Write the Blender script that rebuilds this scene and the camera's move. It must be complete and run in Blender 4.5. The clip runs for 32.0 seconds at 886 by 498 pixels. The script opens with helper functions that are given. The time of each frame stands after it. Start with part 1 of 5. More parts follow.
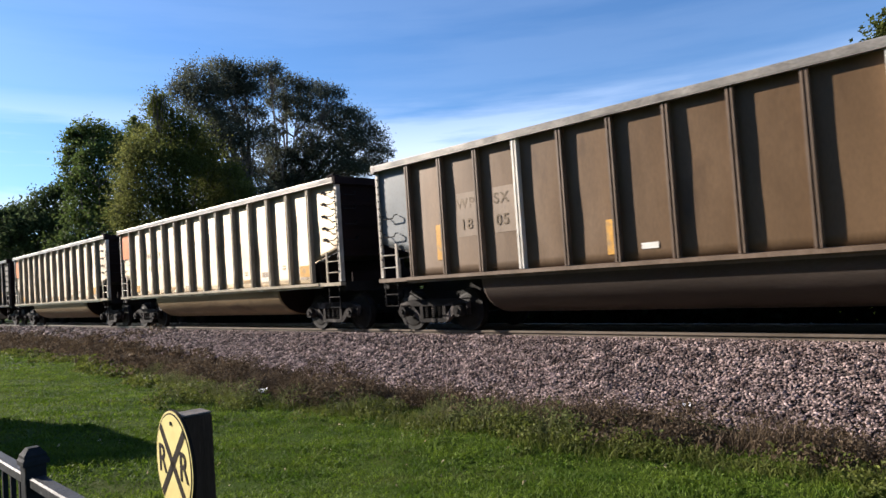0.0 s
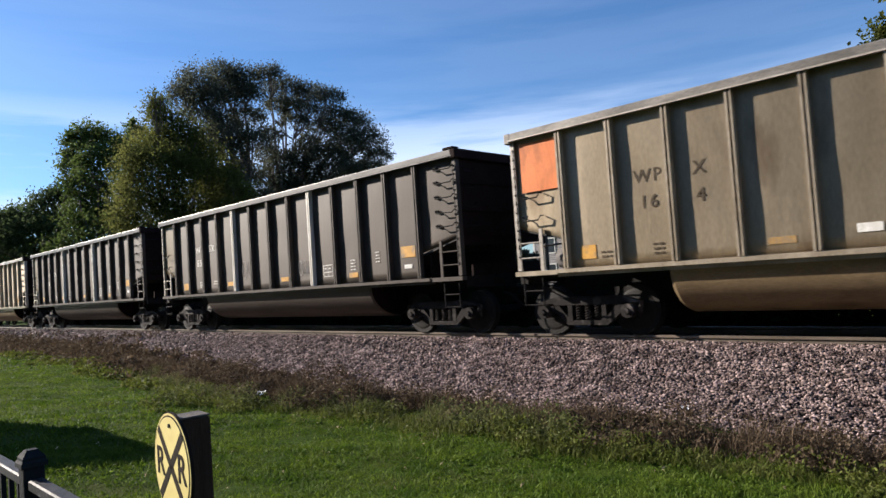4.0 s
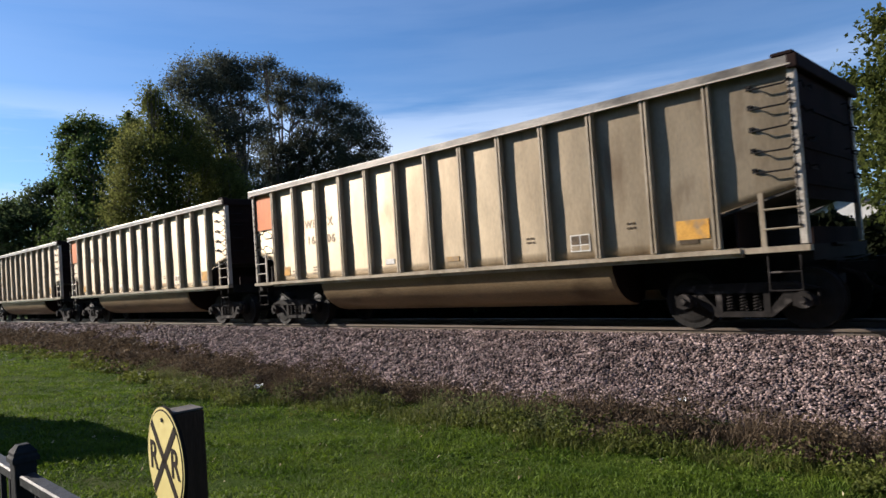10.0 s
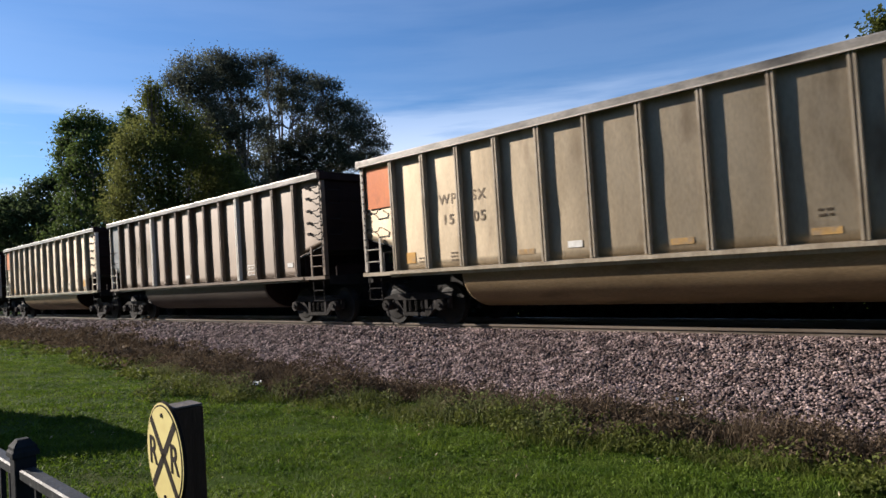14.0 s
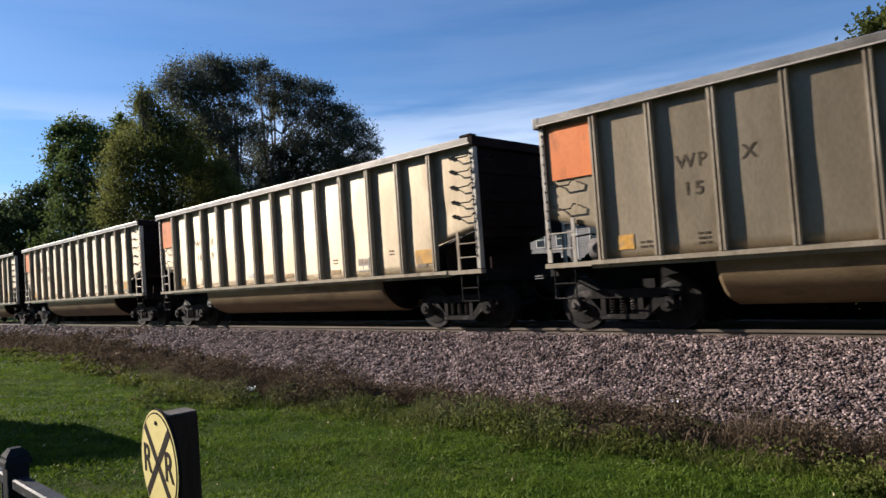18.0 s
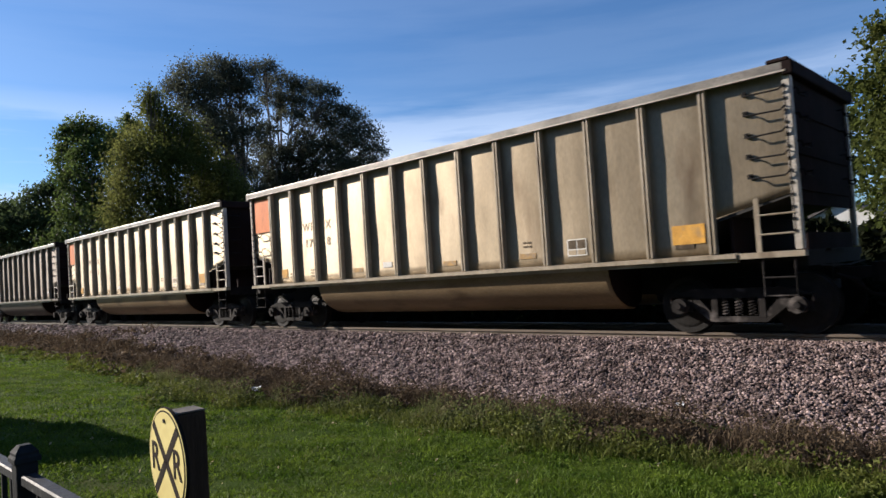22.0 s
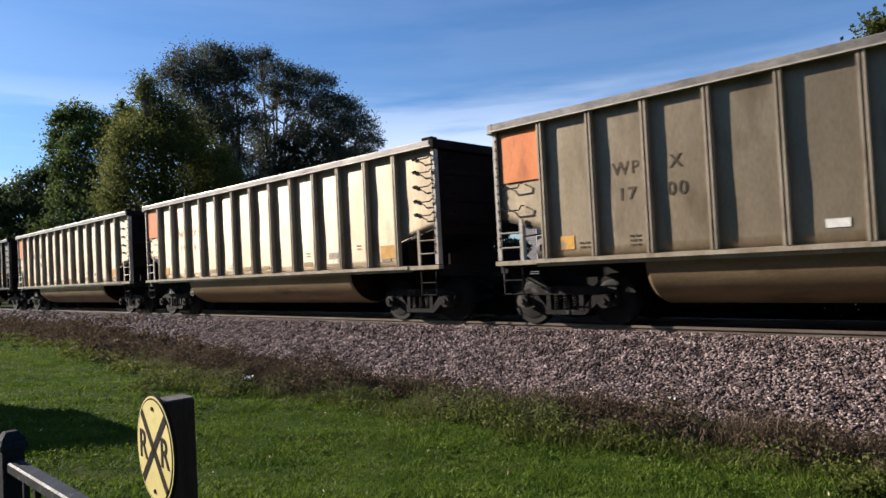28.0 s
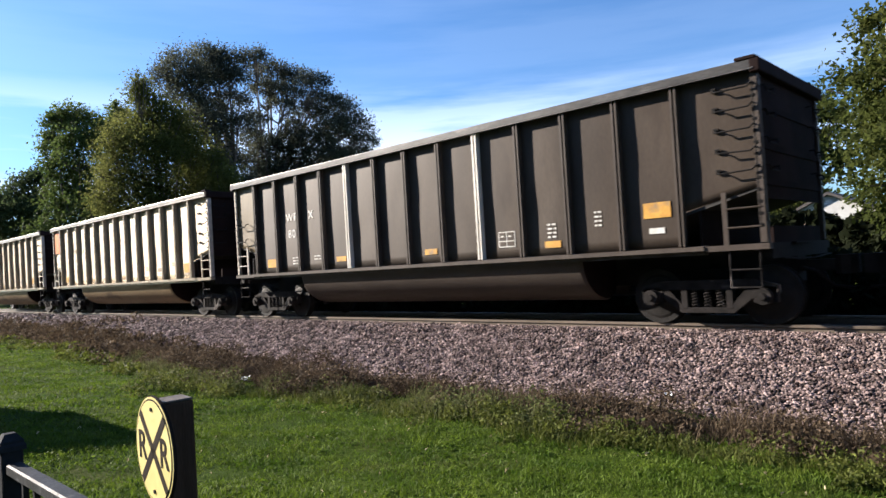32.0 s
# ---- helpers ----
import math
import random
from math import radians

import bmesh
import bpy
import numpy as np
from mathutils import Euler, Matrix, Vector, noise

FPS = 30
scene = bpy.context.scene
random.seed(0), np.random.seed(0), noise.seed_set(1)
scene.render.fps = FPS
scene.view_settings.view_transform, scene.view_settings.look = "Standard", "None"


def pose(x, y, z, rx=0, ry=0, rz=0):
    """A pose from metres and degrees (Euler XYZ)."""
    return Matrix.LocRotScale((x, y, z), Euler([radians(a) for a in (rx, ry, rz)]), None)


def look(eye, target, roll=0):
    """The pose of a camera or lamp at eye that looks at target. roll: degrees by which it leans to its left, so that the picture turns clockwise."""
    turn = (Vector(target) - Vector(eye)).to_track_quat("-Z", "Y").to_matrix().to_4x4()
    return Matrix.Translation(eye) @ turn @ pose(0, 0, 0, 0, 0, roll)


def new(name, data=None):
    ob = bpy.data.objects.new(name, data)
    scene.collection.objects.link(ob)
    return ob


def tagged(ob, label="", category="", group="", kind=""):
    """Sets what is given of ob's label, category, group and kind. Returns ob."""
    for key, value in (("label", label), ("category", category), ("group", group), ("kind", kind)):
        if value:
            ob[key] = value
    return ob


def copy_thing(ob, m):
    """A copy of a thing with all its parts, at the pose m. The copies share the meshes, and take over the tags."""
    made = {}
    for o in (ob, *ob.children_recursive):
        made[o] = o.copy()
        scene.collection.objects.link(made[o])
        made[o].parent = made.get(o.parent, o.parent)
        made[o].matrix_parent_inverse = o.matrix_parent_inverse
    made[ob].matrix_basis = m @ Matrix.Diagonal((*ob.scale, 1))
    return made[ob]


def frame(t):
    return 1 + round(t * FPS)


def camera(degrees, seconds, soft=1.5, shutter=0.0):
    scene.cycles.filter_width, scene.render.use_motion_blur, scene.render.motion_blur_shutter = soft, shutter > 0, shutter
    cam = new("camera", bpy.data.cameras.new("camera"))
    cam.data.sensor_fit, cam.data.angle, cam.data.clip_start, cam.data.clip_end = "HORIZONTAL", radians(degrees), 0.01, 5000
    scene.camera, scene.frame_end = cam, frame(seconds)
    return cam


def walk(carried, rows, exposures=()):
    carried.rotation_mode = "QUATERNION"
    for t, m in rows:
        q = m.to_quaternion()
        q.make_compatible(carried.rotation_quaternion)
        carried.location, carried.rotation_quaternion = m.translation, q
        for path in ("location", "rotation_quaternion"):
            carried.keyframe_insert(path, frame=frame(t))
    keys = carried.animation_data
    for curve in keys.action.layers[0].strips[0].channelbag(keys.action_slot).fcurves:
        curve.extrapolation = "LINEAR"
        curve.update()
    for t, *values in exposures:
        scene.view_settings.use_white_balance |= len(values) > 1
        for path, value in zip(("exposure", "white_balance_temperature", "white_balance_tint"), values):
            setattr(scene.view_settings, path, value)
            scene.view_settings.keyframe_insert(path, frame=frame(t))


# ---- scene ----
cam = camera(66.9, 32.0, soft=1.5, shutter=0.1)
EYE = (0.0, -10.07, 1.224)


def view(yaw, pitch, roll, dx, dy, dz):
    """The camera's pose: degrees to the left of the line across the track, upwards, and leaning, and its sway."""
    return pose(EYE[0] + dx, EYE[1] + dy, EYE[2] + dz, 0, 0, yaw) @ pose(0, 0, 0, 90 + pitch) @ pose(0, 0, 0, 0, 0, roll)


# seconds; degrees: yaw, pitch, roll; metres of sway of the hand-held camera
PATH = [
    (0, 44.478, 2.300, -3.872, 0.0051, -0.0078, 0.0038),
    (0.5, 44.571, 2.318, -3.913, -0.0037, 0.0022, 0.0003),
    (1, 44.655, 2.292, -4.099, -0.0040, 0.0031, 0.0014),
    (1.5, 44.800, 2.281, -3.818, 0.0045, -0.0030, 0.0021),
    (2, 44.765, 2.307, -3.636, 0.0031, -0.0061, 0.0025),
    (2.5, 44.773, 2.322, -3.690, 0.0084, -0.0064, 0.0039),
    (3, 44.522, 2.449, -4.047, 0.0168, -0.0102, 0.0050),
    (3.5, 44.411, 2.498, -3.833, 0.0159, -0.0116, 0.0044),
    (5.5, 44.223, 2.532, -3.950, 0.0082, -0.0090, 0.0043),
    (6, 44.245, 2.510, -3.870, 0.0044, -0.0069, 0.0049),
    (6.5, 44.335, 2.469, -3.772, 0.0073, -0.0087, 0.0057),
    (7, 44.373, 2.399, -3.794, -0.0007, -0.0027, 0.0034),
    (7.5, 44.351, 2.401, -3.936, -0.0032, -0.0003, 0.0012),
    (8, 44.343, 2.294, -3.874, -0.0033, 0.0029, 0.0003),
    (8.5, 44.335, 2.212, -3.796, 0.0018, 0.0078, 0.0005),
    (9, 44.317, 1.944, -3.979, 0.0075, 0.0084, 0.0008),
    (9.5, 44.134, 1.881, -3.914, -0.0060, 0.0116, -0.0013),
    (10, 44.159, 1.895, -3.961, -0.0069, 0.0110, -0.0004),
    (10.5, 44.244, 1.905, -3.987, -0.0117, 0.0170, -0.0020),
    (11, 44.297, 1.922, -3.940, -0.0042, 0.0152, -0.0023),
    (11.5, 44.289, 2.014, -3.897, 0.0016, 0.0121, -0.0022),
    (12, 44.206, 2.039, -3.992, -0.0090, 0.0059, -0.0019),
    (12.5, 44.260, 2.171, -3.982, -0.0038, 0.0033, -0.0020),
    (13, 44.317, 2.207, -4.022, 0.0027, -0.0006, -0.0019),
    (13.5, 44.205, 2.026, -3.556, -0.0009, 0.0001, -0.0012),
    (14, 44.107, 1.741, -3.565, 0.0011, 0.0038, -0.0002),
    (14.5, 44.147, 1.596, -3.796, -0.0108, 0.0104, -0.0021),
    (16.5, 43.908, 1.994, -3.798, -0.0047, 0.0033, 0.0018),
    (17, 43.676, 2.101, -3.726, -0.0076, 0.0046, 0.0025),
    (17.5, 43.663, 2.031, -3.995, -0.0082, 0.0079, 0.0026),
    (18, 43.560, 2.018, -4.020, -0.0009, 0.0030, 0.0020),
    (18.5, 43.614, 2.012, -4.010, 0.0064, 0.0041, 0.0023),
    (19, 43.456, 1.966, -4.448, 0.0046, 0.0038, -0.0019),
    (19.5, 43.411, 1.984, -3.916, 0.0066, -0.0033, -0.0003),
    (20, 43.475, 2.068, -3.857, 0.0152, -0.0077, 0.0015),
    (20.5, 43.578, 2.162, -4.039, 0.0140, -0.0136, 0.0041),
    (21, 43.782, 2.281, -3.981, 0.0037, -0.0089, 0.0002),
    (21.5, 43.886, 2.242, -3.880, -0.0012, -0.0056, -0.0005),
    (22, 43.989, 2.176, -3.667, -0.0037, -0.0059, -0.0006),
    (22.5, 44.071, 2.105, -3.483, 0.0008, -0.0063, 0.0004),
    (23, 43.926, 2.112, -3.062, 0.0079, -0.0085, 0.0019),
    (23.5, 43.846, 2.189, -2.696, 0.0096, -0.0106, 0.0020),
    (24, 43.764, 2.186, -2.767, 0.0157, -0.0127, 0.0017),
    (24.5, 43.616, 2.231, -2.944, 0.0159, -0.0147, 0.0018),
    (25, 43.449, 2.202, -3.085, 0.0169, -0.0154, 0.0016),
    (25.5, 43.369, 2.114, -2.857, 0.0119, -0.0142, 0.0002),
    (27.5, 43.495, 1.700, -2.846, -0.0218, 0.0099, -0.0076),
    (28, 43.579, 1.455, -2.923, -0.0133, 0.0106, -0.0052),
    (28.5, 43.468, 1.225, -3.062, -0.0139, 0.0137, -0.0074),
    (29, 43.324, 1.069, -3.045, -0.0169, 0.0117, -0.0064),
    (29.5, 43.354, 1.041, -3.133, -0.0184, 0.0094, -0.0058),
    (30, 43.329, 1.109, -3.086, -0.0133, 0.0025, -0.0056),
    (30.5, 43.301, 1.137, -3.138, -0.0058, -0.0007, -0.0019),
    (31, 43.253, 1.234, -3.420, -0.0043, -0.0010, -0.0023),
    (31.5, 43.163, 1.280, -3.514, -0.0050, 0.0003, -0.0028),
    (32, 43.235, 1.308, -3.421, -0.0102, 0.0029, -0.0051),
]
# the film brightens while dark cars pass
EXPOSURES = [(t, 1.12 + e, 5320, 18) for t, e in ((0, 0.3), (1, 0.0), (5, 0.3), (6, 0.5), (7, 0.5), (8, 0.15), (9, 0.0), (20, -0.06), (24, -0.05), (25, 0.1), (26, 0.0), (30, 0.0), (31, 0.1), (32, 0.53))]
walk(cam, [(t, view(*q)) for t, *q in PATH], exposures=EXPOSURES)

# ---- light ----
SUN_AZIMUTH, SUN_HEIGHT = 23.0, 24.0      # degrees off the track line, degrees above the ground
sun_way = Vector((-math.cos(radians(SUN_AZIMUTH)) * math.cos(radians(SUN_HEIGHT)),
                  -math.sin(radians(SUN_AZIMUTH)) * math.cos(radians(SUN_HEIGHT)), math.sin(radians(SUN_HEIGHT))))
sun = new("sun", bpy.data.lights.new("sun", "SUN"))
sun.data.energy, sun.data.angle, sun.data.color = 5.0, radians(0.55), (1.0, 0.82, 0.55)
sun.matrix_basis = look(sun_way * 80, (0, 0, 0))

world = bpy.data.worlds.new("sky")
scene.world = world
world.use_nodes = True
wn, wl = world.node_tree.nodes, world.node_tree.links
wn.clear()
w_out, w_bg, w_sky = wn.new("ShaderNodeOutputWorld"), wn.new("ShaderNodeBackground"), wn.new("ShaderNodeTexSky")
w_sky.sky_type, w_sky.sun_disc = "NISHITA", False
w_sky.sun_elevation, w_sky.sun_rotation = radians(SUN_HEIGHT), math.atan2(sun_way.x, sun_way.y)
w_sky.air_density, w_sky.dust_density, w_sky.ozone_density = 1.0, 0.4, 2.2
w_bg.inputs["Strength"].default_value = 0.05


def sky_node(kind, **inputs):
    q = wn.new(kind)
    for k, v in inputs.items():
        q.inputs[k.replace("_", " ")].default_value = v
    return q


# a broken bank of low white cloud and thin wisps above it
w_geo, w_map, w_sep = sky_node("ShaderNodeTexCoord"), sky_node("ShaderNodeMapping", Scale=(1.0, 1.0, 9.0), Location=(0.3, 0.1, 0.4)), sky_node("ShaderNodeSeparateXYZ")
w_noise = sky_node("ShaderNodeTexNoise", Scale=2.2, Detail=7.0, Roughness=0.55)
w_up, w_down = sky_node("ShaderNodeMapRange", From_Min=0.07, From_Max=0.13), sky_node("ShaderNodeMapRange", From_Min=0.16, From_Max=0.27, To_Min=1.0, To_Max=0.06)
w_cut = sky_node("ShaderNodeMapRange", From_Min=0.37, From_Max=0.56)
w_m1, w_m2 = sky_node("ShaderNodeMath"), sky_node("ShaderNodeMath")
w_m1.operation = w_m2.operation = "MULTIPLY"
w_mix = sky_node("ShaderNodeMixRGB", Color2=(8.0, 8.6, 8.7, 1))
wl.new(w_geo.outputs["Generated"], w_map.inputs["Vector"])
wl.new(w_geo.outputs["Generated"], w_sep.inputs["Vector"])
wl.new(w_map.outputs["Vector"], w_noise.inputs["Vector"])
wl.new(w_sep.outputs["Z"], w_up.inputs["Value"])
wl.new(w_sep.outputs["Z"], w_down.inputs["Value"])
wl.new(w_noise.outputs["Fac"], w_cut.inputs["Value"])
wl.new(w_up.outputs["Result"], w_m1.inputs[0])
wl.new(w_down.outputs["Result"], w_m1.inputs[1])
wl.new(w_m1.outputs["Value"], w_m2.inputs[0])
wl.new(w_cut.outputs["Result"], w_m2.inputs[1])
wl.new(w_m2.outputs["Value"], w_mix.inputs["Fac"])
w_tint = sky_node("ShaderNodeMixRGB", Fac=1.0, Color2=(0.84, 1.0, 1.06, 1))
w_tint.blend_type = "MULTIPLY"
wl.new(w_sky.outputs["Color"], w_tint.inputs["Color1"])
wl.new(w_tint.outputs["Color"], w_mix.inputs["Color1"])
wl.new(w_mix.outputs["Color"], w_bg.inputs["Color"])
wl.new(w_bg.outputs["Background"], w_out.inputs["Surface"])


# ---- materials ----
def surface(name, low, high, rough=0.7, metal=0.0, scale=2.0, stretch=(1, 1, 1), fine=40.0, fine_mix=0.25, bump=0.0, bump_scale=60.0,
            per_object=0.0, per_island=0.0, dirt=None, dirt_scale=3.0, dirt_from=0.55, clear=0.0, rough_vary=0.15, thin=0.0, brushed=0.0, shine=0.5):
    """A weathered surface: two colours mixed by a coarse and a fine grain, with dirt, relief and a change from piece to piece."""
    m = bpy.data.materials.new(name)
    m.use_nodes = True
    n, l = m.node_tree.nodes, m.node_tree.links
    b = n["Principled BSDF"]
    tc, mp = n.new("ShaderNodeTexCoord"), n.new("ShaderNodeMapping")
    mp.inputs["Scale"].default_value = stretch
    l.new(tc.outputs["Object"], mp.inputs["Vector"])
    source = mp.outputs["Vector"]
    info = n.new("ShaderNodeObjectInfo")
    off = n.new("ShaderNodeVectorMath")
    off.operation = "MULTIPLY_ADD"
    comb = n.new("ShaderNodeCombineXYZ")
    l.new(info.outputs["Random"], comb.inputs[0])
    l.new(info.outputs["Random"], comb.inputs[1])
    l.new(comb.outputs[0], off.inputs[0])
    off.inputs[1].default_value = (37.0, 19.0, 0.0)
    l.new(source, off.inputs[2])
    source = off.outputs[0]

    def noise_node(sc, detail=4):
        q = n.new("ShaderNodeTexNoise")
        q.inputs["Scale"].default_value, q.inputs["Detail"].default_value = sc, detail
        l.new(source, q.inputs["Vector"])
        return q.outputs["Fac"]

    def mix(kind, fac, a, bb):
        q = n.new("ShaderNodeMixRGB")
        q.blend_type = kind
        for s, v in zip(("Fac", "Color1", "Color2"), (fac, a, bb)):
            if isinstance(v, bpy.types.NodeSocket):
                l.new(v, q.inputs[s])
            else:
                q.inputs[s].default_value = v if s == "Fac" else (*v, 1)
        return q.outputs["Color"]

    def ramp(src, p0, p1):
        q = n.new("ShaderNodeMapRange")
        q.inputs["From Min"].default_value, q.inputs["From Max"].default_value = p0, p1
        l.new(src, q.inputs["Value"])
        return q.outputs["Result"]

    col = mix("MIX", ramp(noise_node(scale), 0.35, 0.65), low, high)
    grain = noise_node(fine, 3)
    col = mix("OVERLAY", fine_mix, col, mix("MIX", ramp(grain, 0.3, 0.7), (0.25, 0.25, 0.25), (0.75, 0.75, 0.75)))
    if dirt:
        col = mix("MIX", ramp(noise_node(dirt_scale, 6), dirt_from, dirt_from + 0.2), col, dirt)
    if per_object:
        col = mix("MIX", per_object, col, mix("MULTIPLY", 1.0, col, mix("MIX", info.outputs["Random"], (0.35, 0.35, 0.35), (1.65, 1.65, 1.65))))
    if per_island:
        geo = n.new("ShaderNodeNewGeometry")
        col = mix("MIX", per_island, col, mix("MULTIPLY", 1.0, col, mix("MIX", geo.outputs["Random Per Island"], (0.2, 0.2, 0.2), (1.8, 1.8, 1.8))))
    l.new(col, b.inputs["Base Color"])
    b.inputs["Metallic"].default_value = metal
    q = n.new("ShaderNodeMapRange")
    q.inputs["To Min"].default_value, q.inputs["To Max"].default_value = max(rough - rough_vary, 0.02), min(rough + rough_vary, 1)
    l.new(grain, q.inputs["Value"])
    l.new(q.outputs["Result"], b.inputs["Roughness"])
    b.inputs["Specular IOR Level"].default_value = shine
    if brushed:
        up = n.new("ShaderNodeCombineXYZ")
        up.inputs[2].default_value = 1.0
        l.new(up.outputs[0], b.inputs["Tangent"])
        b.inputs["Anisotropic"].default_value = brushed
    if clear:
        b.inputs["Coat Weight"].default_value = clear
    if thin:
        b.inputs["Subsurface Weight"].default_value = 0.0
        tr, add = n.new("ShaderNodeBsdfTranslucent"), n.new("ShaderNodeMixShader")
        l.new(col, tr.inputs["Color"])
        add.inputs["Fac"].default_value = thin
        l.new(b.outputs[0], add.inputs[1])
        l.new(tr.outputs[0], add.inputs[2])
        l.new(add.outputs[0], n["Material Output"].inputs["Surface"])
    if bump:
        bp = n.new("ShaderNodeBump")
        bp.inputs["Strength"].default_value, bp.inputs["Distance"].default_value = bump, 0.02
        l.new(noise_node(bump_scale, 5), bp.inputs["Height"])
        l.new(bp.outputs["Normal"], b.inputs["Normal"])
    return m


M = {}
M["tan"] = surface("dusty_aluminium_sheet", (0.256, 0.208, 0.138), (0.338, 0.283, 0.197), 0.52, 0.68, 0.9, (1, 1, 0.35), 30, 0.22, 0.5, 1.5, 0.10, dirt=(0.145, 0.102, 0.062), dirt_scale=1.7, dirt_from=0.57, brushed=0.6, rough_vary=0.06)
M["tan_rib"] = surface("pale_rib_paint", (0.27, 0.225, 0.16), (0.38, 0.325, 0.245), 0.42, 0.25, 2.5, (1, 1, 0.3), 40, 0.25, 0.1, 8, 0.1, dirt=(0.12, 0.085, 0.055), dirt_scale=3.0, dirt_from=0.58)
M["brown"] = surface("brown_paint", (0.100, 0.062, 0.030), (0.148, 0.094, 0.048), 0.52, 0.12, 0.9, (1, 1, 0.35), 30, 0.2, 0.3, 2.0, 0.1, dirt=(0.060, 0.036, 0.019), dirt_scale=1.9, dirt_from=0.6, brushed=0.6, rough_vary=0.06, shine=0.4)
M["taupe"] = surface("faded_taupe_paint", (0.145, 0.103, 0.068), (0.200, 0.147, 0.099), 0.55, 0.2, 0.9, (1, 1, 0.35), 30, 0.22, 0.3, 2.0, 0.1, dirt=(0.065, 0.046, 0.031), dirt_scale=1.9, dirt_from=0.58, brushed=0.5, rough_vary=0.06)
M["taupe_rib"] = surface("faded_taupe_rib", (0.13, 0.105, 0.08), (0.185, 0.155, 0.12), 0.5, 0.15, 2.5, (1, 1, 0.3), 40, 0.25, 0.1, 8, 0.1)
M["brown_rib"] = surface("brown_rib_paint", (0.10, 0.068, 0.043), (0.155, 0.11, 0.075), 0.5, 0.15, 2.5, (1, 1, 0.3), 40, 0.25, 0.1, 8, 0.1)
M["dark"] = surface("dark_weathered_paint", (0.040, 0.030, 0.022), (0.062, 0.047, 0.034), 0.55, 0.05, 0.9, (1, 1, 0.35), 30, 0.25, 0.25, 2.0, 0.1, dirt=(0.030, 0.021, 0.015), dirt_scale=1.9, dirt_from=0.58, brushed=0.4, rough_vary=0.06, shine=0.25)
M["dark_rib"] = surface("dark_rib_paint", (0.044, 0.034, 0.027), (0.066, 0.052, 0.042), 0.55, 0.05, 2.5, (1, 1, 0.3), 40, 0.25, 0.1, 8, 0.1, shine=0.3)
M["dark_chord"] = surface("dark_worn_chord", (0.030, 0.029, 0.028), (0.075, 0.073, 0.071), 0.45, 0.3, 3.0, (0.4, 1, 1), 40, 0.3, 0.1, 20, dirt=(0.16, 0.15, 0.14), dirt_scale=5.0, dirt_from=0.62)
M["bright_rib"] = surface("pale_rib_paint", (0.52, 0.49, 0.43), (0.66, 0.63, 0.57), 0.5, 0.1, 3.0, (1, 1, 0.3), 40, 0.2, 0.1, 8)
M["chord"] = surface("galvanised_chord", (0.15, 0.138, 0.12), (0.27, 0.25, 0.22), 0.42, 0.3, 2.6, (0.5, 1, 1), 40, 0.3, 0.1, 20, dirt=(0.05, 0.045, 0.04), dirt_scale=2.2, dirt_from=0.54)
M["lip"] = surface("bare_metal_lip", (0.36, 0.32, 0.27), (0.48, 0.44, 0.38), 0.4, 0.2, 5.0, (0.4, 1, 1), 40, 0.25, 0.1, 20)
M["tub"] = surface("dusty_belly", (0.195, 0.142, 0.078), (0.262, 0.196, 0.112), 0.5, 0.25, 0.8, (0.5, 1, 1.5), 30, 0.3, 0.3, 3.0, 0.15, dirt=(0.09, 0.06, 0.034), dirt_scale=1.5, dirt_from=0.55, shine=0.3)
M["tub_dark"] = surface("grimy_dark_belly", (0.048, 0.038, 0.031), (0.070, 0.056, 0.046), 0.55, 0.15, 0.8, (0.5, 1, 1.5), 30, 0.3, 0.3, 3.0, 0.15, shine=0.3)
# near-black: the shade on the car ends is put into this colour
M["end"] = surface("shaded_end_paint", (0.010, 0.0055, 0.005), (0.019, 0.011, 0.010), 0.85, 0.0, 1.2, (1, 1, 0.4), 30, 0.25, 0.1, 4, shine=0.1)
M["orange"] = surface("orange_paint", (0.60, 0.175, 0.045), (0.69, 0.230, 0.068), 0.6, 0.0, 2.0, (1, 1, 0.4), 30, 0.2, 0.1, 4, dirt=(0.30, 0.10, 0.03), dirt_scale=3.0, dirt_from=0.56, shine=0.25)
M["pale"] = surface("pale_grey_paint", (0.118, 0.132, 0.138), (0.158, 0.172, 0.180), 0.55, 0.05, 1.5, (1, 1, 0.4), 30, 0.25, 0.15, 4, dirt=(0.085, 0.085, 0.08), dirt_scale=2.0, dirt_from=0.55)
M["cream"] = surface("cream_paint", (0.125, 0.096, 0.052), (0.165, 0.130, 0.073), 0.55, 0.05, 1.5, (1, 1, 0.4), 30, 0.25, 0.15, 4, dirt=(0.085, 0.062, 0.034), dirt_scale=2.0, dirt_from=0.55)
# underframe iron and wheels are near-black in place of the shade beneath the cars
M["iron"] = surface("dark_iron", (0.005, 0.0042, 0.004), (0.011, 0.0095, 0.0085), 0.75, 0.0, 5, (1, 1, 1), 60, 0.3, 0.2, 30, shine=0.2)
# dark base painted for the shade; pale dust patches double as sunlit spots
M["steel"] = surface("dusty_shaded_steel", (0.010, 0.009, 0.0085), (0.022, 0.019, 0.018), 0.8, 0.0, 5, (1, 1, 1), 60, 0.35, 0.2, 30, dirt=(0.16, 0.142, 0.132), dirt_scale=2.6, dirt_from=0.57, shine=0.15)
M["wheel"] = surface("dark_wheel_steel", (0.005, 0.0045, 0.004), (0.013, 0.011, 0.010), 0.7, 0.0, 6, (1, 1, 1), 60, 0.3, 0.2, 30, shine=0.25)
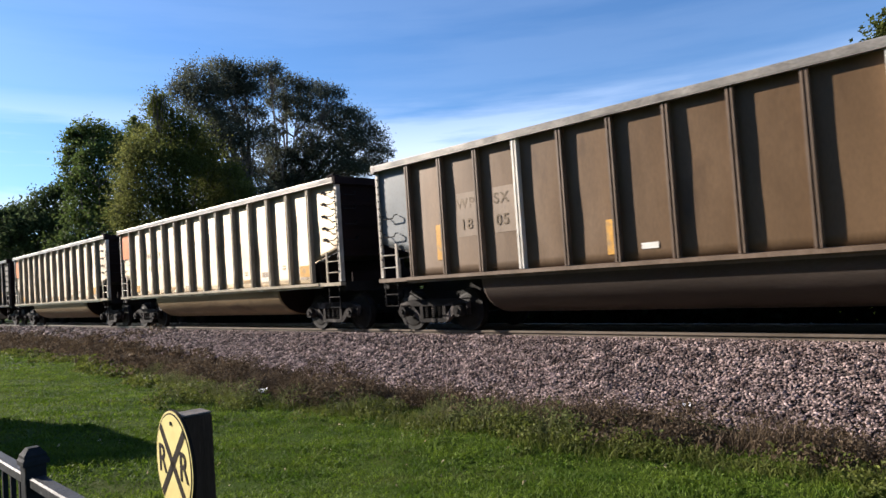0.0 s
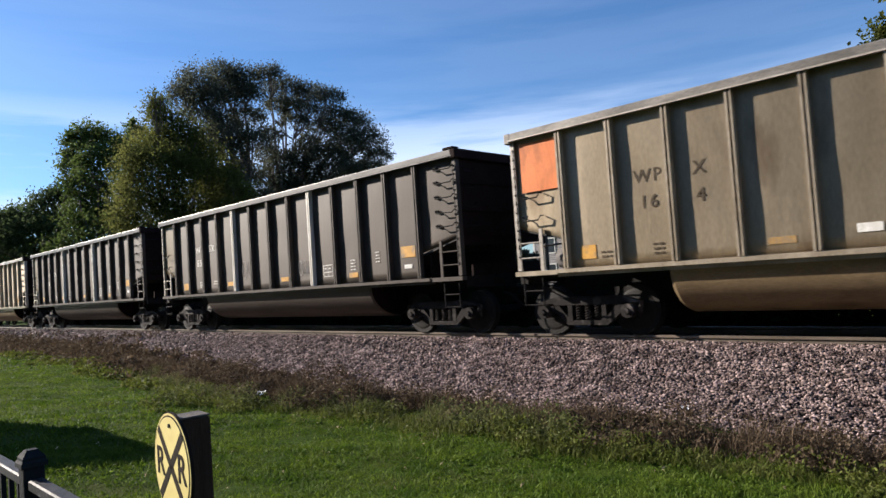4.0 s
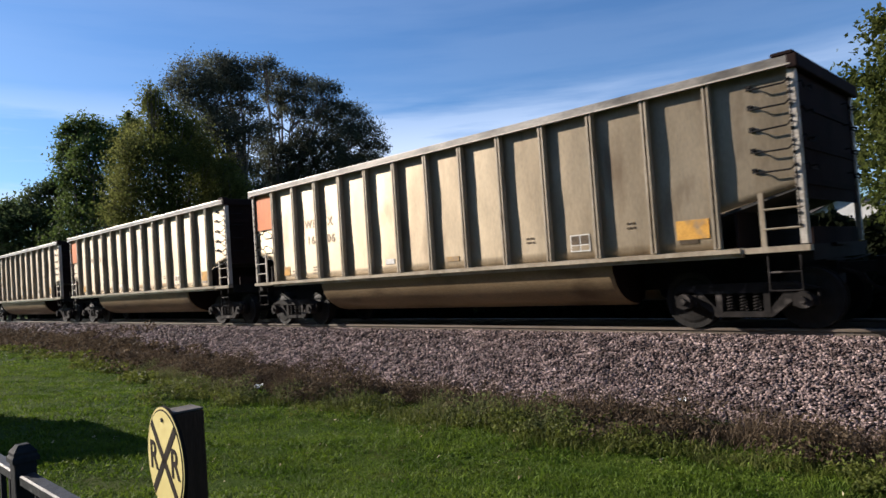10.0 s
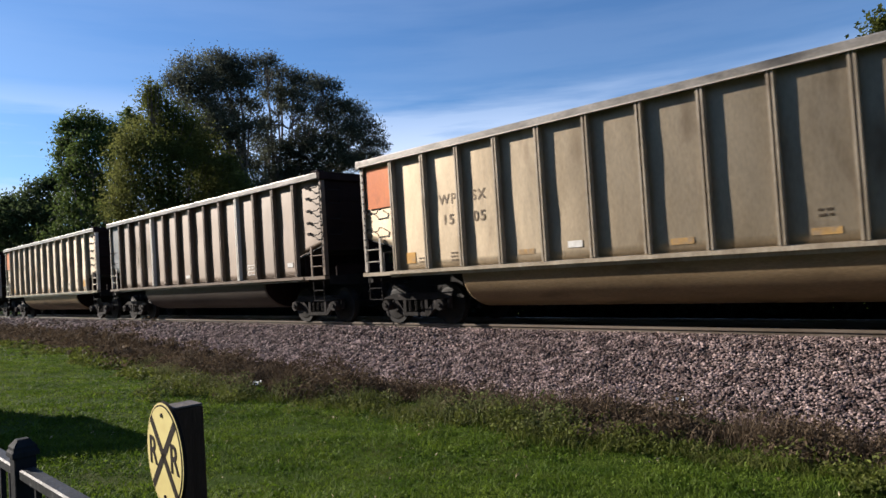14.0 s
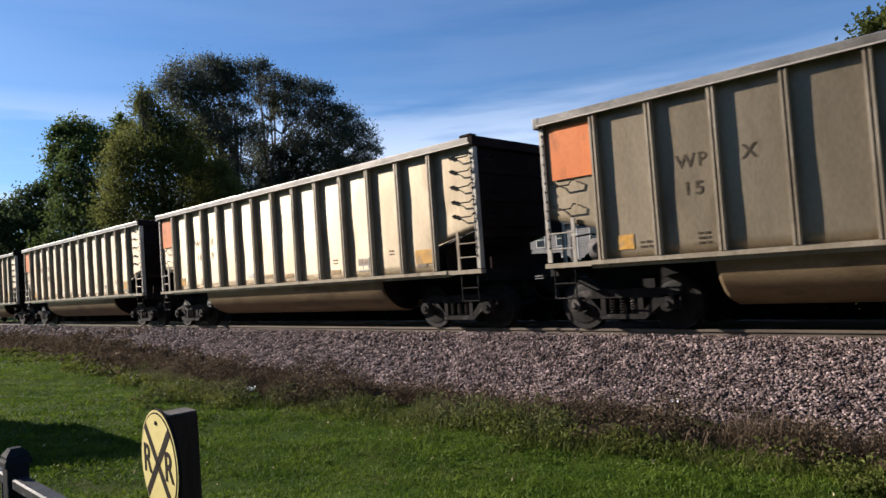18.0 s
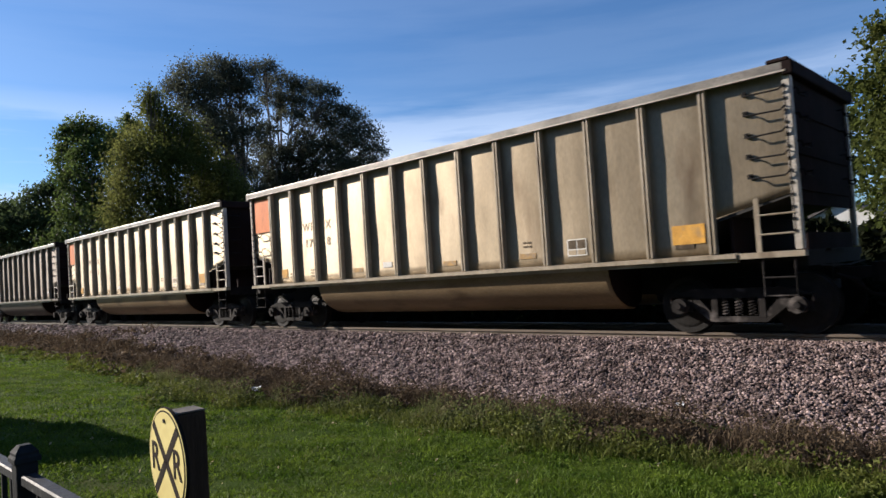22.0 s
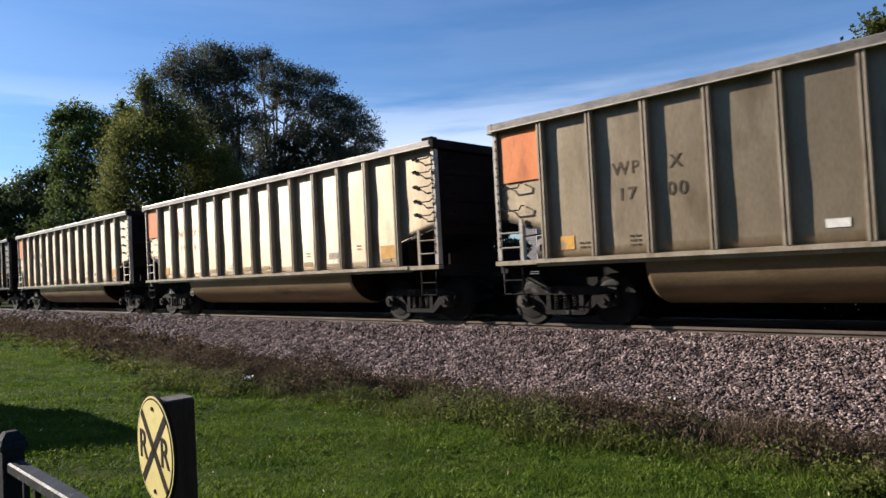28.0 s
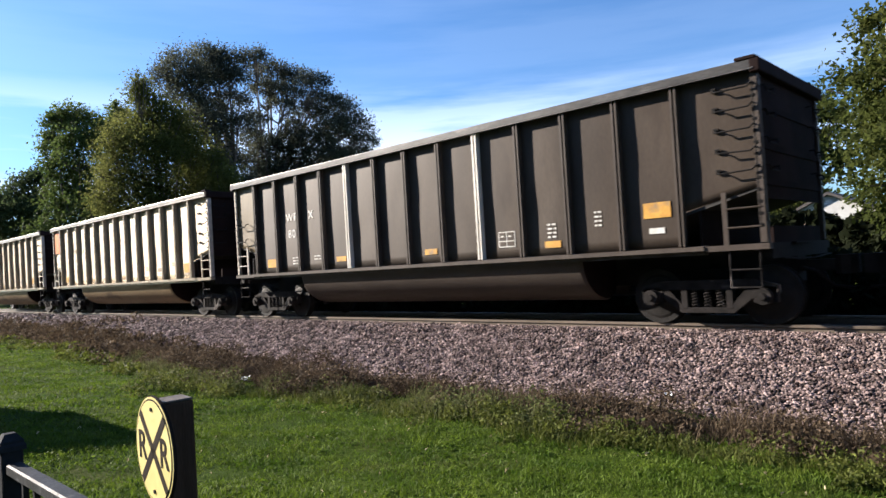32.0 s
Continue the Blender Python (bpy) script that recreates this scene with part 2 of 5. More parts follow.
M["aux"] = surface("pale_dusty_equipment", (0.085, 0.080, 0.078), (0.14, 0.132, 0.13), 0.7, 0.0, 4, (1, 1, 1), 50, 0.3, 0.15, 30, dirt=(0.05, 0.042, 0.038), dirt_scale=4.0, dirt_from=0.58, shine=0.2)
# coal dust colour darkened further to stand for the shade at the slope sheets
M["inside"] = surface("shaded_coal_inside", (0.014, 0.013, 0.012), (0.028, 0.026, 0.024), 0.8, 0.0, 2, (1, 1, 1), 40, 0.3)
M["rail"] = surface("rail_steel", (0.11, 0.088, 0.066), (0.17, 0.138, 0.108), 0.5, 0.3, 3, (0.3, 1, 1), 60, 0.25, 0.1, 40)
M["white"] = surface("worn_white_stencil", (0.55, 0.54, 0.50), (0.70, 0.69, 0.65), 0.6, 0, 9, (1, 1, 1), 50, 0.3)
M["black"] = surface("worn_black_stencil", (0.080, 0.062, 0.042), (0.128, 0.100, 0.069), 0.48, 0.6, 9, (1, 1, 1), 50, 0.3, dirt=(0.16, 0.12, 0.075), dirt_scale=8.0, dirt_from=0.54, brushed=0.6, shine=0.3)
M["faded"] = surface("faded_brown_patch", (0.165, 0.122, 0.082), (0.215, 0.162, 0.112), 0.6, 0.1, 4, (1, 1, 0.4), 40, 0.25)
M["spray"] = surface("faded_spray_paint", (0.17, 0.165, 0.165), (0.27, 0.265, 0.265), 0.7, 0, 9, (1, 1, 1), 50, 0.3, dirt=(0.07, 0.058, 0.05), dirt_scale=6.0, dirt_from=0.5)
M["yellow"] = surface("yellow_decal", (0.46, 0.235, 0.022), (0.60, 0.325, 0.040), 0.5, 0, 6, (1, 1, 1), 40, 0.3, dirt=(0.24, 0.17, 0.09), dirt_scale=5.0, dirt_from=0.52)
M["yellow_faded"] = surface("faded_yellow_paint", (0.27, 0.175, 0.070), (0.38, 0.235, 0.070), 0.5, 0.2, 7, (1, 1, 1), 40, 0.3, dirt=(0.24, 0.18, 0.11), dirt_scale=9.0, dirt_from=0.46)
M["stone"] = surface("crushed_stone", (0.070, 0.047, 0.042), (0.285, 0.218, 0.200), 0.85, 0, 5, (1, 1, 1), 80, 0.4, per_island=1.0, shine=0.3)
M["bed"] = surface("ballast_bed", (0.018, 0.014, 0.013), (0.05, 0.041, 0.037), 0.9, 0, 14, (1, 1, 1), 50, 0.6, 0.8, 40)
M["soil"] = surface("lawn_ground", (0.028, 0.050, 0.004), (0.045, 0.068, 0.006), 1.0, 0, 0.5, (1, 1, 1), 30, 0.4, 0.5, 60, dirt=(0.052, 0.058, 0.012), dirt_scale=1.1, dirt_from=0.56, shine=0.05)
M["blade"] = surface("grass_blades", (0.047, 0.088, 0.004), (0.115, 0.166, 0.014), 0.7, 0, 1.6, (1, 1, 1), 20, 0.3, per_island=0.5, dirt=(0.085, 0.088, 0.02), dirt_scale=2.3, dirt_from=0.6, thin=0.4, shine=0.2)
M["dry"] = surface("dry_weeds", (0.060, 0.043, 0.026), (0.130, 0.098, 0.064), 0.8, 0, 2.2, (1, 1, 1), 20, 0.3, per_island=0.6, thin=0.25, shine=0.1)
M["weed"] = surface("weed_leaves", (0.060, 0.080, 0.010), (0.120, 0.135, 0.026), 0.7, 0, 1.8, (1, 1, 1), 20, 0.3, per_island=0.5, dirt=(0.10, 0.088, 0.03), dirt_scale=2.6, dirt_from=0.58, thin=0.4, shine=0.2)
M["leaf_dark"] = surface("dark_green_leaves", (0.055, 0.060, 0.041), (0.092, 0.100, 0.070), 0.8, 0, 0.3, (1, 1, 1), 5, 0.3, per_island=0.4, thin=0.55, shine=0.1)
M["leaf_maple"] = surface("bright_green_leaves", (0.050, 0.076, 0.018), (0.105, 0.138, 0.036), 0.7, 0, 0.35, (1, 1, 1), 5, 0.3, per_island=0.5, thin=0.5, shine=0.15)
M["pale_weed"] = surface("pale_grass", (0.075, 0.092, 0.026), (0.140, 0.150, 0.060), 0.8, 0, 1.4, (1, 1, 1), 20, 0.3, per_island=0.5, dirt=(0.15, 0.12, 0.075), dirt_scale=1.6, dirt_from=0.52, thin=0.35, shine=0.1)
# leaves coloured near-black to stand for the shade under and between the cars
M["leaf_shade"] = surface("shade_dark_leaves", (0.009, 0.012, 0.005), (0.018, 0.022, 0.010), 0.85, 0, 0.6, (1, 1, 1), 5, 0.3, per_island=0.4, thin=0.3, shine=0.05)
M["leaf_mid"] = surface("green_leaves", (0.046, 0.066, 0.026), (0.078, 0.102, 0.042), 0.8, 0, 0.3, (1, 1, 1), 5, 0.3, per_island=0.25, thin=0.62, shine=0.1)
M["leaf_olive"] = surface("olive_green_leaves", (0.066, 0.078, 0.018), (0.128, 0.136, 0.036), 0.8, 0, 0.25, (1, 1, 1), 5, 0.3, per_island=0.35, thin=0.55, shine=0.1)
M["leaf_gold"] = surface("yellowing_leaves", (0.050, 0.066, 0.015), (0.095, 0.108, 0.026), 0.8, 0, 0.25, (1, 1, 1), 5, 0.3, per_island=0.3, thin=0.6, shine=0.1)
M["fallen"] = surface("fallen_leaves", (0.30, 0.24, 0.13), (0.48, 0.42, 0.28), 0.8, 0, 4, (1, 1, 1), 20, 0.3, per_island=0.5, thin=0.3, shine=0.1)
M["bark"] = surface("grey_bark", (0.06, 0.05, 0.04), (0.12, 0.10, 0.08), 0.9, 0, 3, (1, 1, 0.2), 30, 0.4, 0.6, 12)
M["post"] = surface("dark_stained_wood", (0.034, 0.021, 0.013), (0.058, 0.037, 0.024), 0.9, 0, 4, (6, 6, 0.6), 60, 0.4, 0.3, 30, shine=0.1)
M["post_end"] = surface("weathered_end_grain", (0.040, 0.033, 0.028), (0.080, 0.068, 0.058), 0.8, 0, 8, (1, 1, 1), 60, 0.4, 0.3, 40)
M["fence"] = surface("black_fence_paint", (0.010, 0.012, 0.015), (0.016, 0.019, 0.023), 0.8, 0.0, 5, (1, 1, 1), 60, 0.3, 0.15, 60, shine=0.1)
# dark rail paint with small pale flecks
M["fence_rail"] = surface("flecked_rail_paint", (0.014, 0.016, 0.020), (0.024, 0.027, 0.033), 0.6, 0.0, 5, (1, 1, 1), 60, 0.3, 0.15, 60, dirt=(0.12, 0.12, 0.125), dirt_scale=30.0, dirt_from=0.60, shine=0.2)
M["sign_yellow"] = surface("sign_yellow", (0.57, 0.49, 0.185), (0.65, 0.565, 0.225), 0.5, 0, 5, (1, 1, 1), 50, 0.12)
M["sign_black"] = surface("sign_black", (0.010, 0.007, 0.005), (0.020, 0.014, 0.010), 0.8, 0, 5, (1, 1, 1), 50, 0.2, shine=0.1)
M["tie"] = surface("creosoted_tie", (0.05, 0.04, 0.033), (0.10, 0.085, 0.07), 0.9, 0, 3, (0.5, 4, 4), 40, 0.4, 0.4, 20)
M["siding"] = surface("grey_siding", (0.13, 0.123, 0.125), (0.18, 0.17, 0.172), 0.7, 0, 1.0, (0.3, 0.3, 9), 20, 0.2, 0.1, 10)
M["trim"] = surface("white_trim_paint", (0.45, 0.45, 0.43), (0.55, 0.55, 0.53), 0.6, 0, 2.0, (1, 1, 1), 30, 0.1)
M["roof"] = surface("dark_shingles", (0.05, 0.045, 0.043), (0.09, 0.082, 0.078), 0.9, 0, 3.0, (1, 1, 4), 20, 0.4, 0.3, 12)
M["glass"] = surface("dark_window_glass", (0.02, 0.025, 0.03), (0.03, 0.036, 0.042), 0.1, 0, 1.0, (1, 1, 1), 10, 0.1)
M["paper"] = surface("white_paper", (0.75, 0.74, 0.72), (0.82, 0.81, 0.79), 0.8, 0, 9, (1, 1, 1), 40, 0.2)
M["shed"] = surface("brown_shed_boards", (0.14, 0.10, 0.07), (0.2, 0.15, 0.11), 0.8, 0, 2, (5, 5, 0.4), 30, 0.3)


# ---- mesh helpers ----
def mesh_of(name, verts, faces, material, smooth=False):
    me = bpy.data.meshes.new(name)
    me.from_pydata([tuple(v) for v in verts], [], faces)
    me.materials.append(material)
    if smooth:
        me.shade_smooth()
    me.update()
    return me


def boxes(*specs):
    """Verts and faces of boxes (x0, x1, y0, y1, z0, z1)."""
    v, f = [], []
    for x0, x1, y0, y1, z0, z1 in specs:
        k = len(v)
        v += [(x, y, z) for z in (z0, z1) for y in (y0, y1) for x in (x0, x1)]
        f += [tuple(k + i for i in q) for q in ((0, 2, 3, 1), (4, 5, 7, 6), (0, 1, 5, 4), (2, 6, 7, 3), (0, 4, 6, 2), (1, 3, 7, 5))]
    return v, f


def bevelled(size, bevel=0.01, segments=2):
    """A box of that size with rounded edges, centred, as verts and faces."""
    bm = bmesh.new()
    bmesh.ops.create_cube(bm, size=1.0)
    bmesh.ops.scale(bm, vec=size, verts=bm.verts)
    bmesh.ops.bevel(bm, geom=bm.edges[:], offset=bevel, segments=segments, affect="EDGES", profile=0.5)
    v, f = [tuple(q.co) for q in bm.verts], [tuple(x.index for x in q.verts) for q in bm.faces]
    bm.free()
    return v, f


def prism(outline, a0, a1, axis="y"):
    """A closed outline (u, w) drawn out from a0 to a1 along an axis: 'y' takes (x, z), 'x' takes (y, z), 'z' takes (x, y)."""
    n, put = len(outline), {"y": lambda u, w, a: (u, a, w), "x": lambda u, w, a: (a, u, w), "z": lambda u, w, a: (u, w, a)}[axis]
    v = [put(u, w, a0) for u, w in outline] + [put(u, w, a1) for u, w in outline]
    f = [(i, (i + 1) % n, n + (i + 1) % n, n + i) for i in range(n)] + [tuple(range(n))[::-1], tuple(range(n, 2 * n))]
    return v, f


def tube(points, radii, sides=6):
    """A tube through points, closed at its ends."""
    v, f = [], []
    pts = [Vector(p) for p in points]
    radii = radii if isinstance(radii, (list, tuple)) else [radii] * len(pts)
    for i, p in enumerate(pts):
        way = (pts[min(i + 1, len(pts) - 1)] - pts[max(i - 1, 0)]).normalized()
        side = way.cross(Vector((0.31, 0.2, 0.93))).normalized()
        up = side.cross(way)
        v += [p + radii[i] * (math.cos(a) * side + math.sin(a) * up) for a in (2 * math.pi * k / sides for k in range(sides))]
    for i in range(len(pts) - 1):
        f += [(i * sides + k, i * sides + (k + 1) % sides, (i + 1) * sides + (k + 1) % sides, (i + 1) * sides + k) for k in range(sides)]
    f += [tuple(range(sides))[::-1], tuple((len(pts) - 1) * sides + k for k in range(sides))]
    return v, f


def joined(*shapes):
    v, f = [], []
    for sv, sf in shapes:
        k = len(v)
        v += list(sv)
        f += [tuple(k + i for i in q) for q in sf]
    return v, f


def moved(shape, m):
    return [m @ Vector(p) for p in shape[0]], shape[1]


def part(name, shape, material, parent, label="", smooth=False, at=None):
    """One mesh object under a thing or under a part. shape: verts and faces, or a mesh to share."""
    me = shape if isinstance(shape, bpy.types.Mesh) else mesh_of(name, *shape, material, smooth)
    ob = new(name, me)
    ob.parent = parent
    if at is not None:
        ob.matrix_basis = at if isinstance(at, Matrix) else Matrix.Translation(at)
    if label:
        tagged(ob, label)
    return ob


def letters(words, size, depth=0.004, gap=1.0):
    """Flat raised letters as a mesh, standing upright in the x-z plane and facing -y, centred."""
    cu = bpy.data.curves.new("letters", "FONT")
    cu.body, cu.size, cu.extrude, cu.align_x, cu.align_y, cu.offset, cu.space_character = words, size, depth, "CENTER", "CENTER", size * 0.012, gap
    ob = bpy.data.objects.new("letters", cu)
    me = bpy.data.meshes.new_from_object(ob)
    bpy.data.objects.remove(ob)
    me.transform(pose(0, 0, 0, 90))
    return me


# ---- ground ----
def lawn_height(x, y):
    """Lawn level by its distance from the track: a shallow ditch before the bank, rising to the fence."""
    k = min(max((-3.0 - y) / 7.0, 0), 1)
    rise = -0.80 + 0.50 * k * k * (3 - 2 * k)
    if y > 8:
        rise = -0.80 + min((y - 8) / 30, 1) * 0.4
    return rise + 0.035 * math.sin(x * 0.7 + y * 0.5) + 0.02 * math.sin(x * 1.9 - y * 1.3)


def ground():
    xs = [-3000, -800, -300, -150, -90, -60] + [-45 + 1.0 * i for i in range(56)] + [14, 25, 60, 150, 500, 3000]
    ys = [-3000, -600, -150, -60, -30, -20] + [-14 + 0.5 * i for i in range(45)] + [12, 16, 22, 30, 45, 80, 160, 400, 1000, 3000]
    v = [(x, y, lawn_height(x, y)) for y in ys for x in xs]
    n = len(xs)
    f = [(j * n + i, j * n + i + 1, (j + 1) * n + i + 1, (j + 1) * n + i) for j in range(len(ys) - 1) for i in range(n - 1)]
    tagged(new("ground", mesh_of("ground", v, f, M["soil"], True)), "green mown lawn sloping down to the railway bank", "lawn", kind="structure")


BANK = [(-2.35, -0.86), (-1.9, -0.74), (-0.9, -0.46), (0.0, -0.175), (0.3, -0.105), (2.9, -0.105), (3.2, -0.175), (5.2, -0.86)]


def bank_height(y):
    for (y0, z0), (y1, z1) in zip(BANK, BANK[1:]):
        if y0 <= y <= y1:
            return z0 + (z1 - z0) * (y - y0) / (y1 - y0)
    return -0.9


def ballast():
    outline = [(y, z - 0.03) for y, z in BANK] + [(5.2, -1.4), (-2.35, -1.4)]
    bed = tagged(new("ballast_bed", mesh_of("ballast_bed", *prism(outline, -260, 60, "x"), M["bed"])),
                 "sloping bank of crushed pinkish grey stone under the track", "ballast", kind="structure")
    rng = np.random.default_rng(3)
    shapes = []
    for k in range(12):
        bm = bmesh.new()
        bmesh.ops.create_icosphere(bm, subdivisions=1, radius=1.0)
        for p in bm.verts:
            p.co *= 0.72 + 0.5 * rng.random()
        shapes.append((np.array([p.co[:] for p in bm.verts]), np.array([[x.index for x in q.verts] for q in bm.faces])))
        bm.free()
    vs, fs, base = [], [], 0
    bands = [(-9, 1.5, 1300, 0.0195), (-20, -9, 760, 0.0255), (-34, -20, 230, 0.040), (-60, -34, 50, 0.07)]
    for x0, x1, dens, size in bands:
        count = int((x1 - x0) * 3.08 * dens)
        for _ in range(count):
            x, y = x0 + (x1 - x0) * rng.random(), -2.3 + 3.08 * rng.random()
            sv, sf = shapes[rng.integers(12)]
            s = size * (0.5 + 0.55 * rng.random() + 0.75 * rng.random() ** 4)
            a, c = rng.random() * 6.28, 0.65 + 0.5 * rng.random()
            r = np.array([[math.cos(a), -math.sin(a), 0], [math.sin(a), math.cos(a), 0], [0, 0, c]])
            vs.append((sv * s * (1.25, 0.95, 0.8)) @ r.T + (x, y, bank_height(y) - 0.018 + 0.036 * rng.random()))
            fs.append(sf + base)
            base += len(sv)
    me = bpy.data.meshes.new("ballast_stones")
    me.from_pydata(np.concatenate(vs), [], np.concatenate(fs))
    me.materials.append(M["stone"])
    tagged(new("ballast_stones", me), "loose crushed stones in pinkish grey covering the bank", "gravel", kind="stuff")


def track():
    prof = [(-0.07, -0.18), (0.07, -0.18), (0.07, -0.165), (0.012, -0.14), (0.012, -0.055), (0.037, -0.04), (0.037, -0.006), (0.028, 0.0),
            (-0.028, 0.0), (-0.037, -0.006), (-0.037, -0.04), (-0.012, -0.055), (-0.012, -0.14), (-0.07, -0.165)]
    for y in (1.6 - 0.753, 1.6 + 0.753):
        tagged(new("rail", mesh_of("rail", *prism([(y + u, w) for u, w in prof], -260, 60, "x"), M["rail"])),
               "long worn steel rail with a rusty web", "rail", "rails of the track", "structure")
    me = mesh_of("tie", *bevelled((0.22, 2.6, 0.17), 0.012, 1), M["tie"])
    for i in range(110):
        ob = new("tie", me)
        ob.matrix_basis = pose(-52 + 0.5 * i, 1.6, -0.268, 0, 0, random.uniform(-1, 1))
        tagged(ob, "dark creosoted wooden tie bedded in ballast", "railway tie", "ties of the track", "structure")


ground()
ballast()
track()


# ---- the train ----
CAR, PITCH = 14.585, 16.18                        # body length, length from coupler to coupler
RIBS = [1.124 + 1.0186 * i for i in range(13)]
SILL, CHORD, TOP = 1.265, 3.76, 3.90
EDGES = [0.06] + RIBS + [CAR - 0.06]
SKIN = -1.48


def bulge(u, w, k=0):
    """How far a side sheet stands out: a soft swelling, with the shallow dents of hard use (k: one of a few kinds)."""
    edge = max(math.sin(math.pi * u) * math.sin(math.pi * w), 0.0) ** 0.7
    dent = (0.5 + 0.5 * math.sin(5.3 * w + 1.7 * k + 2.2 * u)) * (0.5 + 0.5 * math.sin(9.1 * w - 2.3 * k + 3.0 * u * (k - 1.4)))
    return edge * (0.007 - 0.014 * dent)


def panel_mesh(width, material, cut=0, kind=0):
    """A slightly bulging side sheet, centred on x, its outer face towards -y. cut: +1 or -1 where its foot rises to the car's end."""
    nu, nw, v, f = 8, 14, [], []
    for back in (0, 1):
        for j in range(nw + 1):
            for i in range(nu + 1):
                u, w = i / nu, j / nw
                foot = SILL
                if cut:
                    k = u if cut > 0 else 1 - u
                    foot = 1.80 + 0.27 * k
                v.append(((u - 0.5) * width, -bulge(u, w, kind) + 0.016 * back, foot + (CHORD - foot) * w))
    n = nu + 1
    for b in (0, (nu + 1) * (nw + 1)):
        for j in range(nw):
            for i in range(nu):
                q = (b + j * n + i, b + j * n + i + 1, b + (j + 1) * n + i + 1, b + (j + 1) * n + i)
                f.append(q if b == 0 else q[::-1])
    b = (nu + 1) * (nw + 1)
    f += [(i + 1, i, b + i, b + i + 1) for i in range(nu)]
    return mesh_of("side_panel", v, f, material, True)


def wheelset_shape():
    prof = [(0.0, 0.10), (0.075, 0.10), (0.075, 0.12), (0.11, 0.15), (0.085, 0.33), (0.07, 0.375), (0.0725, 0.457), (-0.03, 0.462), (-0.035, 0.485),
            (-0.06, 0.485), (-0.07, 0.37), (-0.04, 0.34), (-0.03, 0.16), (-0.09, 0.12), (-0.09, 0.09)]
    v, f, n = [], [], 24
    for sgn in (-1, 1):
        k0 = len(v)
        for i in range(n):
            a = 2 * math.pi * i / n
            v += [(r * math.cos(a), sgn * (0.753 + o), r * math.sin(a)) for o, r in prof]
        p = len(prof)
        for i in range(n):
            for j in range(p - 1):
                q = (k0 + i * p + j, k0 + ((i + 1) % n) * p + j, k0 + ((i + 1) % n) * p + j + 1, k0 + i * p + j + 1)
                f.append(q if sgn < 0 else q[::-1])
    axle = tube([(0, -1.02, 0), (0, -0.9, 0), (0, 0.9, 0), (0, 1.02, 0)], [0.075, 0.085, 0.085, 0.075], 12)
    return joined((v, f), axle)


def side_frame_shape():
    """A cast truck side frame in the x-z plane, 0.13 m thick."""
    upper = [(-1.08, 0.50), (-1.08, 0.62), (-0.72, 0.72), (0.72, 0.72), (1.08, 0.62), (1.08, 0.50), (0.70, 0.57), (-0.70, 0.57)]
    lower = [(-0.72, 0.44), (-0.42, 0.20), (0.42, 0.20), (0.72, 0.44), (0.72, 0.58), (0.62, 0.58), (0.36, 0.285), (-0.36, 0.285), (-0.62, 0.58), (-0.72, 0.58)]
    cols = [prism([(x - 0.05, 0.27), (x + 0.05, 0.27), (x + 0.045, 0.60), (x - 0.045, 0.60)], -0.06, 0.06) for x in (-0.36, 0.36)]
    peds = [prism([(x - 0.17, 0.36), (x - 0.11, 0.36), (x - 0.11, 0.50), (x + 0.11, 0.50), (x + 0.11, 0.36), (x + 0.17, 0.36), (x + 0.17, 0.60), (x - 0.17, 0.60)], -0.065, 0.065)
            for x in (-0.89, 0.89)]
    return joined(prism(upper, -0.065, 0.065), prism(lower, -0.055, 0.055), *cols, *peds)


WHEELSET = mesh_of("wheelset", *wheelset_shape(), M["wheel"], False)
SIDE_FRAME = mesh_of("side_frame", *side_frame_shape(), M["steel"])
SPRING = mesh_of("spring", *tube([(0.05 * math.cos(k * math.pi / 4), 0.05 * math.sin(k * math.pi / 4), 0.29 + 0.0058 * k) for k in range(49)], 0.014, 4), M["steel"])
BOLSTER = mesh_of("truck", *joined(boxes((-0.19, 0.19, -1.06, 1.06, 0.575, 0.69)), boxes((-0.3, 0.3, -0.35, 0.35, 0.66, 0.86)),
                                  boxes((-0.62, -0.55, -0.72, 0.72, 0.36, 0.46)), boxes((0.55, 0.62, -0.72, 0.72, 0.36, 0.46))), M["iron"])
BEARING = mesh_of("bearing_cap", *joined(tube([(0, -0.13, 0), (0, 0.05, 0)], [0.125, 0.13], 14), tube([(0, -0.165, 0), (0, -0.12, 0)], [0.05, 0.06], 8)), M["steel"])
COUPLER = mesh_of("coupler", *joined(boxes((-0.55, 0.2, -0.09, 0.09, 0.78, 0.95)),
                                    prism([(-0.79, -0.16), (-0.62, -0.18), (-0.5, -0.1), (-0.5, 0.12), (-0.6, 0.2), (-0.72, 0.17), (-0.66, 0.02), (-0.78, -0.04)], 0.72, 1.01, "z")), M["iron"])


def grab_iron(width, drop=0.05):
    """A bent round bar that stands off a sheet, its ends turned in."""
    h = width / 2
    return tube([(-h, 0.0, 0.03), (-h, -0.085, 0.03), (-h + 0.05, -0.095, -drop), (h - 0.05, -0.095, -drop), (h, -0.085, 0.03), (h, 0.0, 0.03)], 0.0135, 6)


GRAB = mesh_of("grab_iron", *grab_iron(0.44), M["iron"])
LONG_GRAB = mesh_of("grab_iron", *joined(grab_iron(0.56, 0.02), boxes((-0.31, -0.24, -0.03, 0.005, -0.01, 0.06))), M["iron"])


